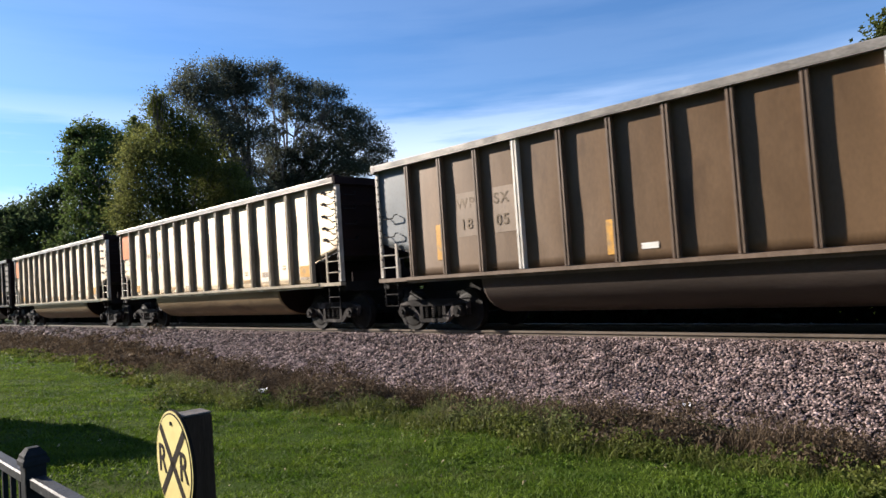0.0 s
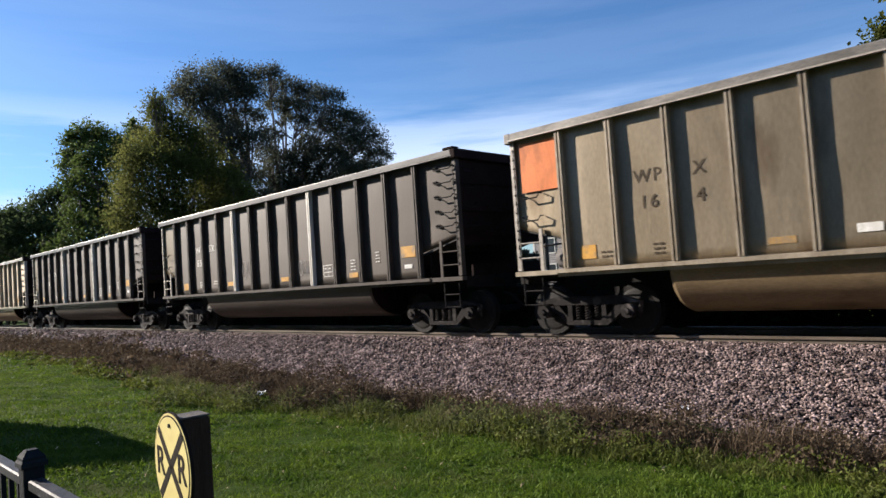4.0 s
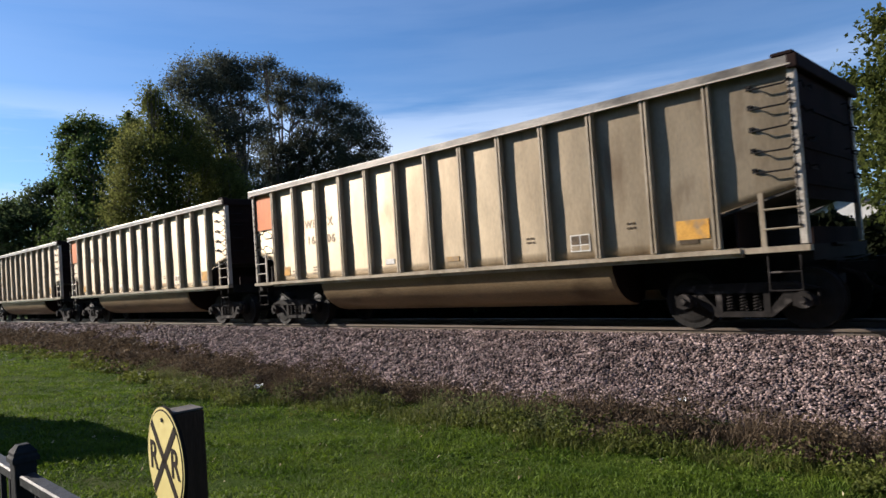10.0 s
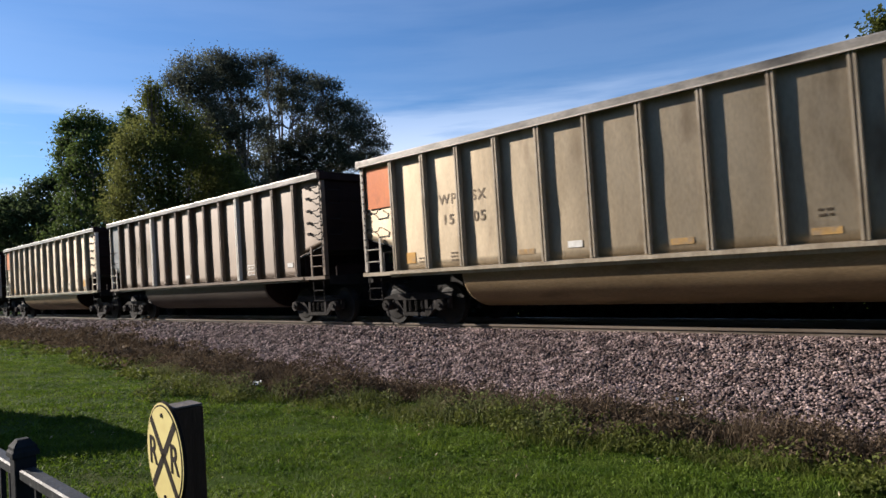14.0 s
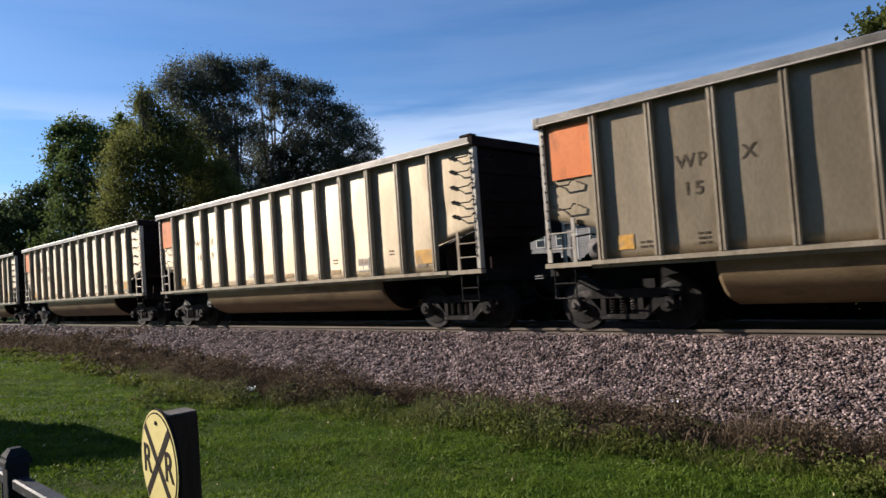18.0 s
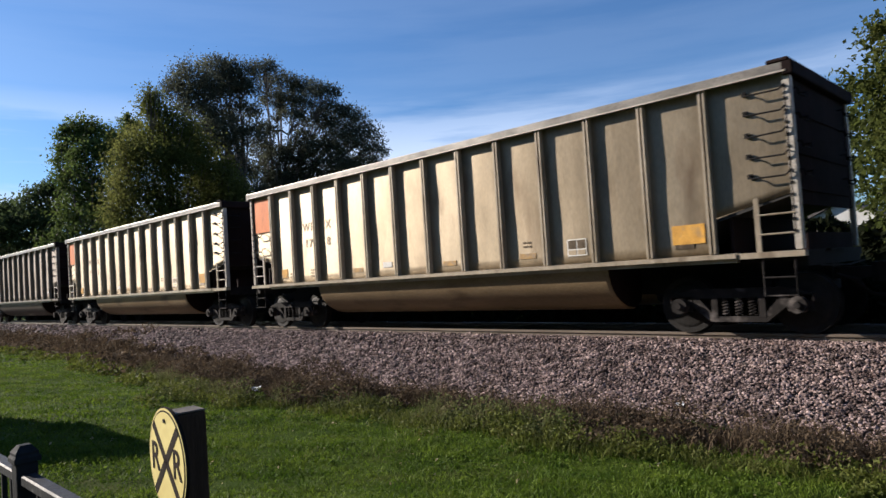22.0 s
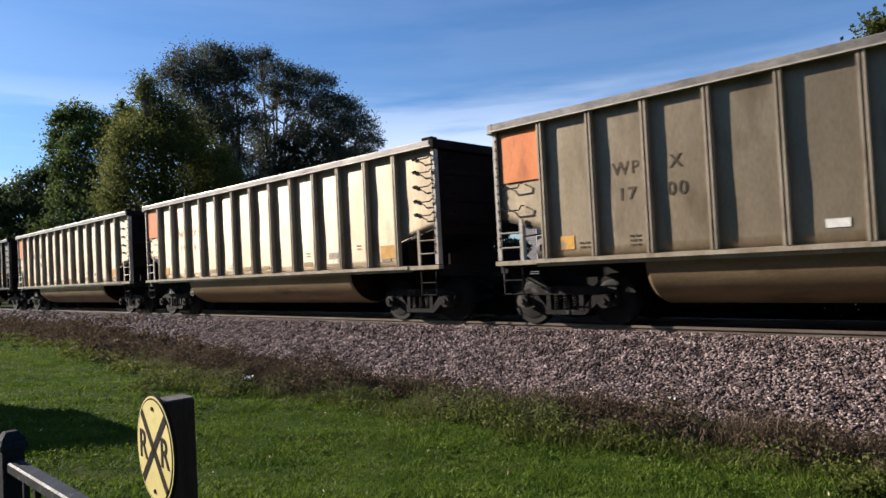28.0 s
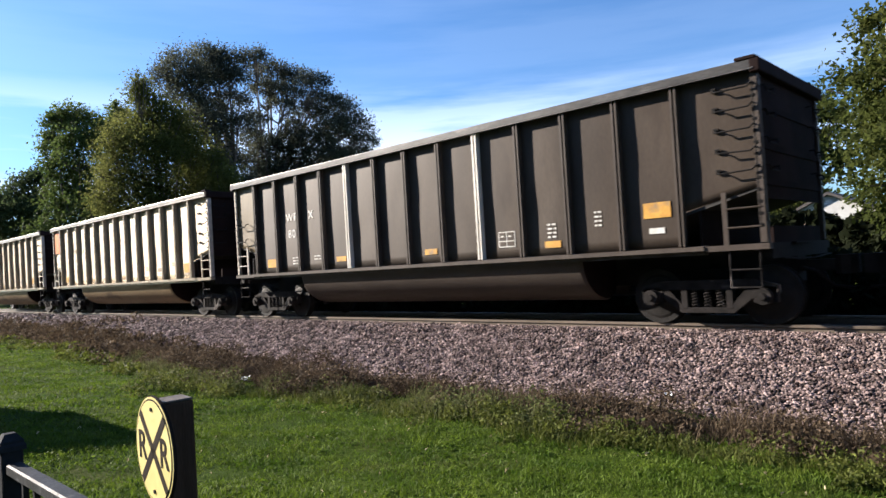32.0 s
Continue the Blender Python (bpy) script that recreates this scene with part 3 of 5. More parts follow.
def truck(parent, x):
    t = part("truck", BOLSTER, None, parent, at=(x, 0, 0))
    for y in (-1.0, 1.0):
        part("side_frame", SIDE_FRAME, None, t, "dusty cast steel side frame, shade and lit spots put into its colour", at=(0, y, 0))
        for dx in (-0.2, 0, 0.2):
            part("spring", SPRING, None, t, at=(dx, y, 0))
        for dx in (-0.89, 0.89):
            part("bearing_cap", BEARING, None, t, at=pose(dx, y * 1.06, 0.457, 0, 0, 0 if y < 0 else 180))
    for dx in (-0.89, 0.89):
        part("wheelset", WHEELSET, None, t, "worn steel wheels on an axle", at=(dx, 0, 0.457))
    return t


def gondola(skin, rib, end_skin, chord, lip, belly, bright=()):
    """A twin-tub coal gondola; x runs from its trailing end to its leading end, the track's centre is y = 0, the rail z = 0."""
    car = new("gondola_car")
    sill = M["tan_rib"] if lip is M["lip"] else rib
    car.empty_display_size = 0.5
    mid = [panel_mesh(EDGES[2] - EDGES[1], skin, 0, k) for k in range(5)]
    first, last = panel_mesh(EDGES[1] - EDGES[0], end_skin, -1), panel_mesh(EDGES[14] - EDGES[13], skin, 1)
    far_first, far_last = panel_mesh(EDGES[1] - EDGES[0], skin, 1), panel_mesh(EDGES[14] - EDGES[13], skin, -1)
    rib_out = [(-0.05, 0.06), (-0.05, -0.058), (-0.014, -0.058), (-0.010, 0.0), (0.018, 0.0), (0.020, -0.058), (0.05, -0.058), (0.05, 0.06)]
    rib_me = mesh_of("rib", *prism(rib_out, SILL, CHORD, "z"), rib)
    bright_me = mesh_of("rib", *prism([(u * 1.15, w) for u, w in rib_out], SILL, CHORD, "z"), M["bright_rib"])
    for side in (-1, 1):
        turn = 0 if side < 0 else 180
        for i in range(14):
            me = (first if side < 0 else far_first) if i == 0 else (last if side < 0 else far_last) if i == 13 else mid[i % 5]
            part("side_panel", me, None, car, at=pose((EDGES[i] + EDGES[i + 1]) / 2, side * -SKIN, 0, 0, 0, turn))
        for i, x in enumerate(RIBS):
            part("rib", bright_me if i in bright else rib_me, None, car, "pale silver rib" if i in bright else "", at=pose(x, side * 1.54, 0, 0, 0, turn))
        v, f = bevelled((CAR + 0.06, 0.17, TOP - CHORD), 0.02, 2)
        part("top_chord", (v, f), chord, car, "worn metal top rail", at=(CAR / 2, side * 1.53, (TOP + CHORD) / 2))
        part("chord_lip", boxes((0.02, CAR - 0.02, min(side * 1.60, side * 1.632), max(side * 1.60, side * 1.632), CHORD - 0.012, CHORD + 0.012)), lip, car)
        part("side_sill", prism([(side * 1.615, 1.185), (side * 1.615, 1.25), (side * 1.42, 1.265), (side * 1.42, 1.12), (side * 1.54, 1.12), (side * 1.54, 1.185)], 0.9, CAR - 0.9, "x"), sill, car)
    for end, x0, sx in (("rear", 0.0, 1), ("front", CAR, -1)):
        v, f = bevelled((0.15, 3.24, 0.20), 0.02, 2)
        # the front end rail, on the side away from the sun, takes the shade colour
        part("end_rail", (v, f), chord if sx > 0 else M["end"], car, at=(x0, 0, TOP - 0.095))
        part("end_sheet", boxes((x0 + sx * 0.05 - 0.01, x0 + sx * 0.05 + 0.01, -1.47, 1.47, 2.05 if sx > 0 else 1.90, CHORD)), M["end"], car, "end sheet with its shade put into a near-black colour")
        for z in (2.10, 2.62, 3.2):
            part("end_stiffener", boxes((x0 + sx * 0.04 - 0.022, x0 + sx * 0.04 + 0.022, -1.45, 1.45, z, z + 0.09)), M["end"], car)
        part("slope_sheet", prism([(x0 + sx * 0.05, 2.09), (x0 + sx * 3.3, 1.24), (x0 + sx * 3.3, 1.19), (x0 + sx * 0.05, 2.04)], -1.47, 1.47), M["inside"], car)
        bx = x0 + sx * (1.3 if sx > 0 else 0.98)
        # dark plate that fills the open corner with painted shade
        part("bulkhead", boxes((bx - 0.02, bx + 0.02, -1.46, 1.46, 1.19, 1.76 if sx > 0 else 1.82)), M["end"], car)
        ex0, ex1 = min(x0 - 0.03 * sx, x0 + 1.25 * sx), max(x0 - 0.03 * sx, x0 + 1.25 * sx)
        part("end_platform", joined(boxes((ex0, ex1, -1.44, -1.40, 1.10, 1.24)), boxes((ex0, ex1, 1.44, 1.58, 1.12, 1.25)),
                                    boxes((min(x0 - 0.03 * sx, x0 + 0.14 * sx), max(x0 - 0.03 * sx, x0 + 0.14 * sx), -1.44, 1.44, 1.02, 1.25)),
                                    boxes((x0 - 0.08 if sx < 0 else x0 - 0.1, x0 + 0.1 if sx < 0 else x0 + 0.08, -0.55, 0.55, 1.22, 1.25))), M["iron"], car)
        part("corner_sill", boxes((ex0, ex1, -1.59, -1.44, 1.165, 1.25)), sill, car, "dusty sill below the open corner")
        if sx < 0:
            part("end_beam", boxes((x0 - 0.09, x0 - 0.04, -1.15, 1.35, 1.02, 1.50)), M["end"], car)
        part("centre_sill", boxes((min(x0, x0 + 3.2 * sx), max(x0, x0 + 3.2 * sx), -0.22, 0.22, 0.62, 1.19)), M["iron"], car)
        for side in (-1, 1):
            bolts = [boxes((x0 + sx * 0.075 - 0.02, x0 + sx * 0.075 + 0.02, side * 1.545 - 0.012, side * 1.545 + 0.012, z, z + 0.04)) for z in [1.5 + 0.17 * k for k in range(13)]]
            part("corner_post", joined(boxes((x0 + sx * 0.05 - 0.045, x0 + sx * 0.05 + 0.045, side * 1.53 - 0.015, side * 1.53 + 0.015, SILL, CHORD)),
                                       boxes((x0 + sx * 0.01 - 0.015, x0 + sx * 0.01 + 0.015, min(side * 1.53, side * 1.43), max(side * 1.53, side * 1.43), SILL, CHORD))), M["lip"] if sx > 0 or lip is M["lip"] else rib, car)
            if side < 0:
                part("bolt_strip", joined(boxes((x0 + sx * 0.075 - 0.008, x0 + sx * 0.075 + 0.008, side * 1.545 - 0.002, side * 1.545 + 0.002, 1.5, 3.6)), *bolts), M["iron"], car)
            part("coupler_lever", tube([(x0 - sx * 0.12, side * 1.3, 1.02), (x0 - sx * 0.14, side * 0.7, 1.0), (x0 - sx * 0.16, 0.1, 0.98)], 0.014), M["iron"], car)
        part("coupler", COUPLER, None, car, at=pose(x0, 0, 0, 0, 0, 0 if sx > 0 else 180))
        part("air_hose", tube([(x0 - sx * 0.1, -0.38, 0.85), (x0 - sx * 0.3, -0.36, 0.78), (x0 - sx * 0.5, -0.25, 0.55), (x0 - sx * 0.75, -0.12, 0.5)], 0.025, 8), M["iron"], car)
        # the ladder in the open corner and the steps below it
        xs = x0 + sx * 0.58
        foot = 1.83 + 0.24 * 0.5
        part("ladder_stile", boxes((xs - 0.035, xs + 0.035, -1.55, -1.515, 1.25, foot + 0.08)), M["lip"] if sx > 0 else sill, car)
        for z in (1.5, 1.78):
            part("rung", tube([(x0 + sx * 0.06, -1.545, z), (xs, -1.545, z)], 0.014), M["lip"] if sx > 0 else sill, car)
        part("stirrup_step", tube([(x0 + sx * 0.12, -1.53, 1.14), (x0 + sx * 0.12, -1.53, 0.62), (x0 + sx * 0.55, -1.53, 0.62), (x0 + sx * 0.55, -1.53, 1.14)], 0.016), M["steel"], car)
        part("stirrup_rung", tube([(x0 + sx * 0.12, -1.53, 0.88), (x0 + sx * 0.55, -1.53, 0.88)], 0.014), M["steel"], car)
        for side in (-1, 1):
            for z in (2.35, 2.75, 3.15, 3.5):
                part("end_grab_iron", GRAB, None, car, at=pose(x0 + sx * 0.03, side * 1.2, z, 0, 0, -90 if sx > 0 else 90))
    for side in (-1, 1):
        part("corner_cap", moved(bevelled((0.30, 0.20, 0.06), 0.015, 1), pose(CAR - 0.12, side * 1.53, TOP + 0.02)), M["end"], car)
    for z in (3.54, 3.25, 2.94, 2.62, 2.33):
        part("grab_iron", LONG_GRAB, None, car, "dark bent grab iron", at=pose(CAR - 0.36, -1.50, z, 0, random.uniform(-2, 2)))
    for z in (2.66, 2.24):
        part("grab_iron", GRAB, None, car, "dark bent grab iron", at=(0.42, -1.50, z))
    # tubs under the floor
    ring = [(-1.42, 1.19)] + [(-0.50 - 0.92 * math.cos(a), 1.12 - 0.74 * math.sin(a)) for a in [radians(7.5 * k) for k in range(13)]] + [(-0.30, 0.46), (-0.22, 0.65), (-0.22, 1.19)]
    for side in (-1, 1):
        put = lambda x, k: [(x, -side * (-0.8 + (y + 0.8) * k), 1.19 + (z - 1.19) * k) for y, z in ring]
        n = len(ring)
        strip = [(i, i + 1, n + i + 1, n + i) for i in range(n - 1)]
        shapes = [(put(x0, k0) + put(x1, k1), strip) for x0, k0, x1, k1 in ((2.97, 0.96, 3.03, 1.0), (3.03, 1.0, CAR - 3.20, 1.0), (CAR - 3.20, 1.0, CAR - 3.14, 0.96))]
        v, f = joined(*shapes)
        # tub ends in the near-black end colour, in place of shade
        for x, way in ((2.97, 1), (CAR - 3.14, -1)):
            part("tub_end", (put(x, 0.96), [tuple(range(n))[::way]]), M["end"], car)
        part("tub", (v, f), belly, car, "rounded belly of the car, dusty", True)
    part("floor", boxes((2.0, CAR - 2.0, -1.46, 1.46, 1.165, 1.195)), M["inside"], car)
    part("brake_reservoir", tube([(0.55, -0.95, 1.47), (0.6, -0.95, 1.47), (1.1, -0.95, 1.47), (1.15, -0.95, 1.47)], [0.12, 0.19, 0.19, 0.12], 14), M["aux"], car, "pale dusty air reservoir", smooth=True)
    part("brake_cylinder", tube([(0.35, 0.3, 1.45), (0.4, 0.3, 1.45), (0.85, 0.3, 1.45), (0.9, 0.3, 1.45)], [0.1, 0.14, 0.14, 0.1], 12), M["aux"], car)
    part("brake_pipe", tube([(0.3, -1.2, 1.25), (0.3, -1.2, 1.7), (0.34, -0.6, 1.76), (0.36, 0.2, 1.7)], 0.018), M["aux"], car)
    part("brake_wheel", joined(tube([(-0.14 + 0.0 * k, 0.75 + 0.27 * math.cos(k * math.pi / 8), 2.35 + 0.27 * math.sin(k * math.pi / 8)) for k in range(17)], 0.016, 6),
                               *[tube([(-0.14, 0.75, 2.35), (-0.14, 0.75 + 0.27 * math.cos(a), 2.35 + 0.27 * math.sin(a))], 0.012) for a in (0.5, 2.6, 4.7)],
                               tube([(0.0, 0.75, 2.35), (-0.15, 0.75, 2.35)], 0.03)), M["iron"], car)
    truck(car, 1.135)
    truck(car, CAR - 1.135)
    return car


def on_side(car, name, me, x, z, label=""):
    """Sets a flat piece on the near side sheet, clear of its bulge."""
    bay, u = divmod((x - RIBS[0]) / 1.0186, 1.0)
    return part(name, me, None, car, label, at=(x, SKIN - bulge(u, (z - SILL) / (CHORD - SILL), int(bay + 1) % 5) - 0.007, z))


FLAT = {}


def patch(w, h, key):
    """A thin painted plate of that size, centred; shared where it repeats."""
    if (w, h, key) not in FLAT:
        FLAT[w, h, key] = mesh_of("patch", *boxes((-w / 2, w / 2, -0.004, 0.004, -h / 2, h / 2)), M[key])
    return FLAT[w, h, key]


def stencil(words, size, key):
    if (words, size, key) not in FLAT:
        me = letters(words, size, 0.001, 1.22)
        me.materials.append(M[key])
        FLAT[words, size, key] = me
    return FLAT[words, size, key]


def marking(car, key, head, number, size=0.30):
    """The reporting mark and what can be read of the number, split by a rib."""
    for (a, b), z in ((head, 2.68), (number, 2.25)):
        if a:
            on_side(car, "lettering", stencil(a, size, key), RIBS[2] - 0.41, z)
        if b:
            on_side(car, "lettering", stencil(b, size, key), RIBS[2] + 0.46, z)


def small_print(car, key, x, z, rows, w=0.3):
    """Rows of fine print that cannot be read: short bars of uneven length."""
    for k in range(rows):
        cut = 0.36 + 0.12 * ((k * 5) % 3)
        on_side(car, "small_print", patch(w * cut * 0.86, 0.03, key), x - w / 2 + w * cut / 2, z - 0.075 * k)
        on_side(car, "small_print", patch(w * (0.88 - cut) * 0.8, 0.03, key), x + w * cut / 2 + 0.01, z - 0.075 * k)


def box_decal(car, x, z, key):
    """A small table outlined in white, with one filled cell."""
    plate = on_side(car, "service_stencil", patch(0.40, 0.30, "white"), x, z)
    for dx, dz, w, h, fill in ((-0.095, 0.055, 0.165, 0.155, "black" if key == "tan" else key), (0.095, 0.055, 0.165, 0.155, "black" if key == "tan" else key), (-0.095, -0.085, 0.165, 0.085, key), (0.095, -0.085, 0.165, 0.085, key)):
        part("stencil_cell", patch(w, h, fill), None, plate, at=(dx, -0.004, dz))
    for dx in (-0.1, 0.08):
        part("stencil_print", patch(0.07, 0.03, "white" if key != "tan" else "black"), None, plate, at=(dx, -0.007, 0.06))


def scrawl(car, x, z, w, h, seed, loops=2):
    """Loose sprayed loops on the side sheet, pale and unreadable."""
    rnd, strokes = random.Random(seed), []
    for k in range(loops):
        cx, lean = (k + 0.5) / loops * w - w / 2, rnd.uniform(-0.15, 0.25)
        turn = [(2 * math.pi * i / 14 * rnd.uniform(0.97, 1.03) + rnd.uniform(0, 0.2)) for i in range(15)]
        strokes.append(tube([(cx + w / loops * 0.42 * math.cos(a) + lean * h * 0.4 * math.sin(a), 0, h / 2 * math.sin(a)) for a in turn], 0.011, 4))
        strokes.append(tube([(cx - w / loops * 0.4, 0, h * rnd.uniform(0.2, 0.5)), (cx, 0, h * rnd.uniform(-0.5, -0.2)), (cx + w / loops * 0.4, 0, h * rnd.uniform(0.1, 0.5))], 0.009, 4))
    shape = joined(*strokes)
    ob = on_side(car, "sprayed_scrawl", mesh_of("sprayed_scrawl", [(p[0], p[1] * 0.25, p[2]) for p in shape[0]], shape[1], M["spray"]), x, z, "faded pale sprayed scrawl")
    return ob


# kind, letters before and behind the rib, digits before and behind
TRAIN = [
    ("brown", ("WP", "SX"), ("18", "05")), ("tan", ("WP", "X"), ("16", "3")), ("tan", ("WP", "X"), ("16", "4")),
    ("dark", ("WP", "SX"), ("85", "")), ("dark", ("WP", "SX"), ("83", "")), ("tan", ("WP", "X"), ("14", "1")),
    ("tan", ("WP", "X"), ("16", "06")), ("tan", ("WP", "X"), ("16", "")), ("tan", ("WP", "SX"), ("15", "05")),
    ("brown", ("WP", "X"), ("18", "")), ("tan", ("WP", "X"), ("15", "")), ("tan", ("WP", "X"), ("16", "9")),
    ("tan", ("WP", "X"), ("17", "0")), ("tan", ("WP", "X"), ("17", "8")), ("tan", ("WP", "X"), ("16", "2")),
    ("taupe", ("", ""), ("", "")), ("tan", ("WP", "X"), ("17", "00")), ("tan", ("WP", "X"), ("14", "6")),
    ("tan", ("WP", "X"), ("15", "9")), ("dark", ("WP", "X"), ("80", "")), ("tan", ("WP", "X"), ("16", "")),
    ("tan", ("WP", "X"), ("17", "")),
]
LABELS = {"tan": "dusty tan coal gondola with an orange end patch, on the track", "brown": "rusty brown coal gondola with a pale grey end panel",
          "taupe": "faded taupe coal gondola with a pale grey end panel",
          "dark": "dark grey-brown coal gondola with a cream end panel"}


def brown_extras(car, key="brown"):
    on_side(car, "yellow_strip", patch(0.14, 0.75, "yellow"), RIBS[1] - 0.22, 1.95)
    on_side(car, "yellow_strip", patch(0.14, 0.6, "yellow"), RIBS[4] + 0.85, 1.7)
    box_decal(car, RIBS[9] + 0.6, 1.55, key)
    on_side(car, "paper_label", patch(0.26, 0.12, "white"), RIBS[11] + 0.6, 1.6)
    on_side(car, "paper_label", patch(0.3, 0.1, "white"), RIBS[5] + 0.55, 1.5)


def dress(car, i, kind, head, number):
    rnd = random.Random(100 + i)
    if kind == "tan":
        part("orange_patch", patch(0.86, 0.93, "orange"), None, car, "faded orange paint patch", at=(0.64, SKIN - 0.03, 3.2))
        marking(car, "black", head, number)
        on_side(car, "yellow_patch", patch(0.3, 0.24, "yellow"), RIBS[0] + 0.42, 1.52)
        small_print(car, "black", RIBS[0] + 0.78, 1.50, 2, 0.22)
        small_print(car, "black", RIBS[1] + 0.72, 1.56, 3, 0.2)
        on_side(car, "paper_label", patch(0.3, 0.12, "white"), RIBS[4] + 0.62, 1.53)
        on_side(car, "orange_patch", patch(0.52, 0.3, "yellow"), RIBS[11] + 0.62, 1.60)
        on_side(car, "black_patch", patch(0.3, 0.08, "black"), RIBS[11] + 0.55, 1.42)
        box_decal(car, RIBS[9] + 0.62, 1.55, "tan")
        small_print(car, "black", RIBS[8] + 0.55, 1.72, 2, 0.2)
        for k in (3, 5, 6, 8):
            if rnd.random() < 0.7:
                on_side(car, "yellow_smear", patch(0.38, 0.1, "yellow_faded"), RIBS[k] + 0.55, 1.42 + 0.05 * rnd.random())
        if rnd.random() < 0.5:
            small_print(car, "black", RIBS[10] + 0.6, 1.8, 2, 0.16)
    elif kind in ("brown", "taupe"):
        if not head[0]:
            for x in (RIBS[1] + 0.62, RIBS[2] + 0.62):
                for z in (2.62, 2.25):
                    on_side(car, "white_bar", patch(0.42, 0.07, "white"), x, z)
            return brown_extras(car, "taupe")
        on_side(car, "light_patch", patch(0.62, 0.9, "faded"), RIBS[1] + 0.68, 2.46)
        on_side(car, "light_patch", patch(0.55, 0.9, "faded"), RIBS[2] + 0.62, 2.46)
        if head[0]:
            for (a, b), z in ((head, 2.68), (number, 2.25)):
                for words, x in ((a, RIBS[2] - 0.41), (b, RIBS[2] + 0.55)):
                    if words:
                        ob = on_side(car, "lettering", stencil(words, 0.30, "black"), x, z)
                        ob.location.y -= 0.008
        brown_extras(car)
    else:
        marking(car, "white", head, number)
        on_side(car, "yellow_patch", patch(0.42, 0.22, "yellow"), RIBS[0] + 0.62, 1.52)
        small_print(car, "white", RIBS[1] + 0.72, 1.62, 3, 0.26)
        small_print(car, "white", RIBS[2] + 0.66, 1.62, 2, 0.3)
        on_side(car, "yellow_patch", patch(0.36, 0.12, "yellow"), RIBS[3] + 0.6, 1.5)
        on_side(car, "yellow_patch", patch(0.36, 0.12, "yellow"), RIBS[6] + 0.6, 1.5)
        box_decal(car, RIBS[8] + 0.6, 1.62, "dark")
        small_print(car, "white", RIBS[9] + 0.62, 1.82, 4, 0.2)
        on_side(car, "yellow_patch", patch(0.34, 0.12, "yellow"), RIBS[9] + 0.62, 1.46)
        small_print(car, "white", RIBS[10] + 0.55, 1.95, 4, 0.14)
        on_side(car, "yellow_patch", patch(0.46, 0.25, "yellow"), RIBS[11] + 0.6, 1.88)
        on_side(car, "paper_label", patch(0.26, 0.09, "white"), RIBS[11] + 0.58, 1.55)
        if i == 3:
            scrawl(car, RIBS[4] + 0.62, 1.88, 0.62, 0.52, 7)
            scrawl(car, RIBS[7] + 0.58, 1.75, 0.6, 0.4, 8, 3)
        elif i == 4:
            scrawl(car, RIBS[4] + 0.6, 1.50, 0.5, 0.24, 9, 3)
            scrawl(car, RIBS[10] + 0.55, 1.55, 0.5, 0.3, 10, 3)


def train_way(t):
    """How far the train has come since the start."""
    return 9.0297 * t + 0.01374 * t * t - 0.0000428 * t ** 3


PROTOS = {"tan": lambda: gondola(M["tan"], M["tan_rib"], M["tan"], M["chord"], M["lip"], M["tub"]), "brown": lambda: gondola(M["brown"], M["brown_rib"], M["pale"], M["chord"], M["chord"], M["tub_dark"], (3, 9)),
          "taupe": lambda: gondola(M["taupe"], M["taupe_rib"], M["pale"], M["chord"], M["chord"], M["tub_dark"]),
          "dark": lambda: gondola(M["dark"], M["dark_rib"], M["cream"], M["dark_chord"], M["dark_chord"], M["tub_dark"], (4, 8))}
first_of, cars = {}, []
for kind in [q[0] for q in TRAIN]:
    if kind not in first_of:
        first_of[kind] = PROTOS[kind]()
        cars.append(first_of[kind])
    else:
        cars.append(None)
for i, (kind, head, number) in enumerate(TRAIN):
    if cars[i] is None:
        cars[i] = copy_thing(first_of[kind], Matrix())
for i, (kind, head, number) in enumerate(TRAIN):
    dress(cars[i], i, kind, head, number)
    tagged(cars[i], LABELS[kind], "freight car", "cars of the coal train")


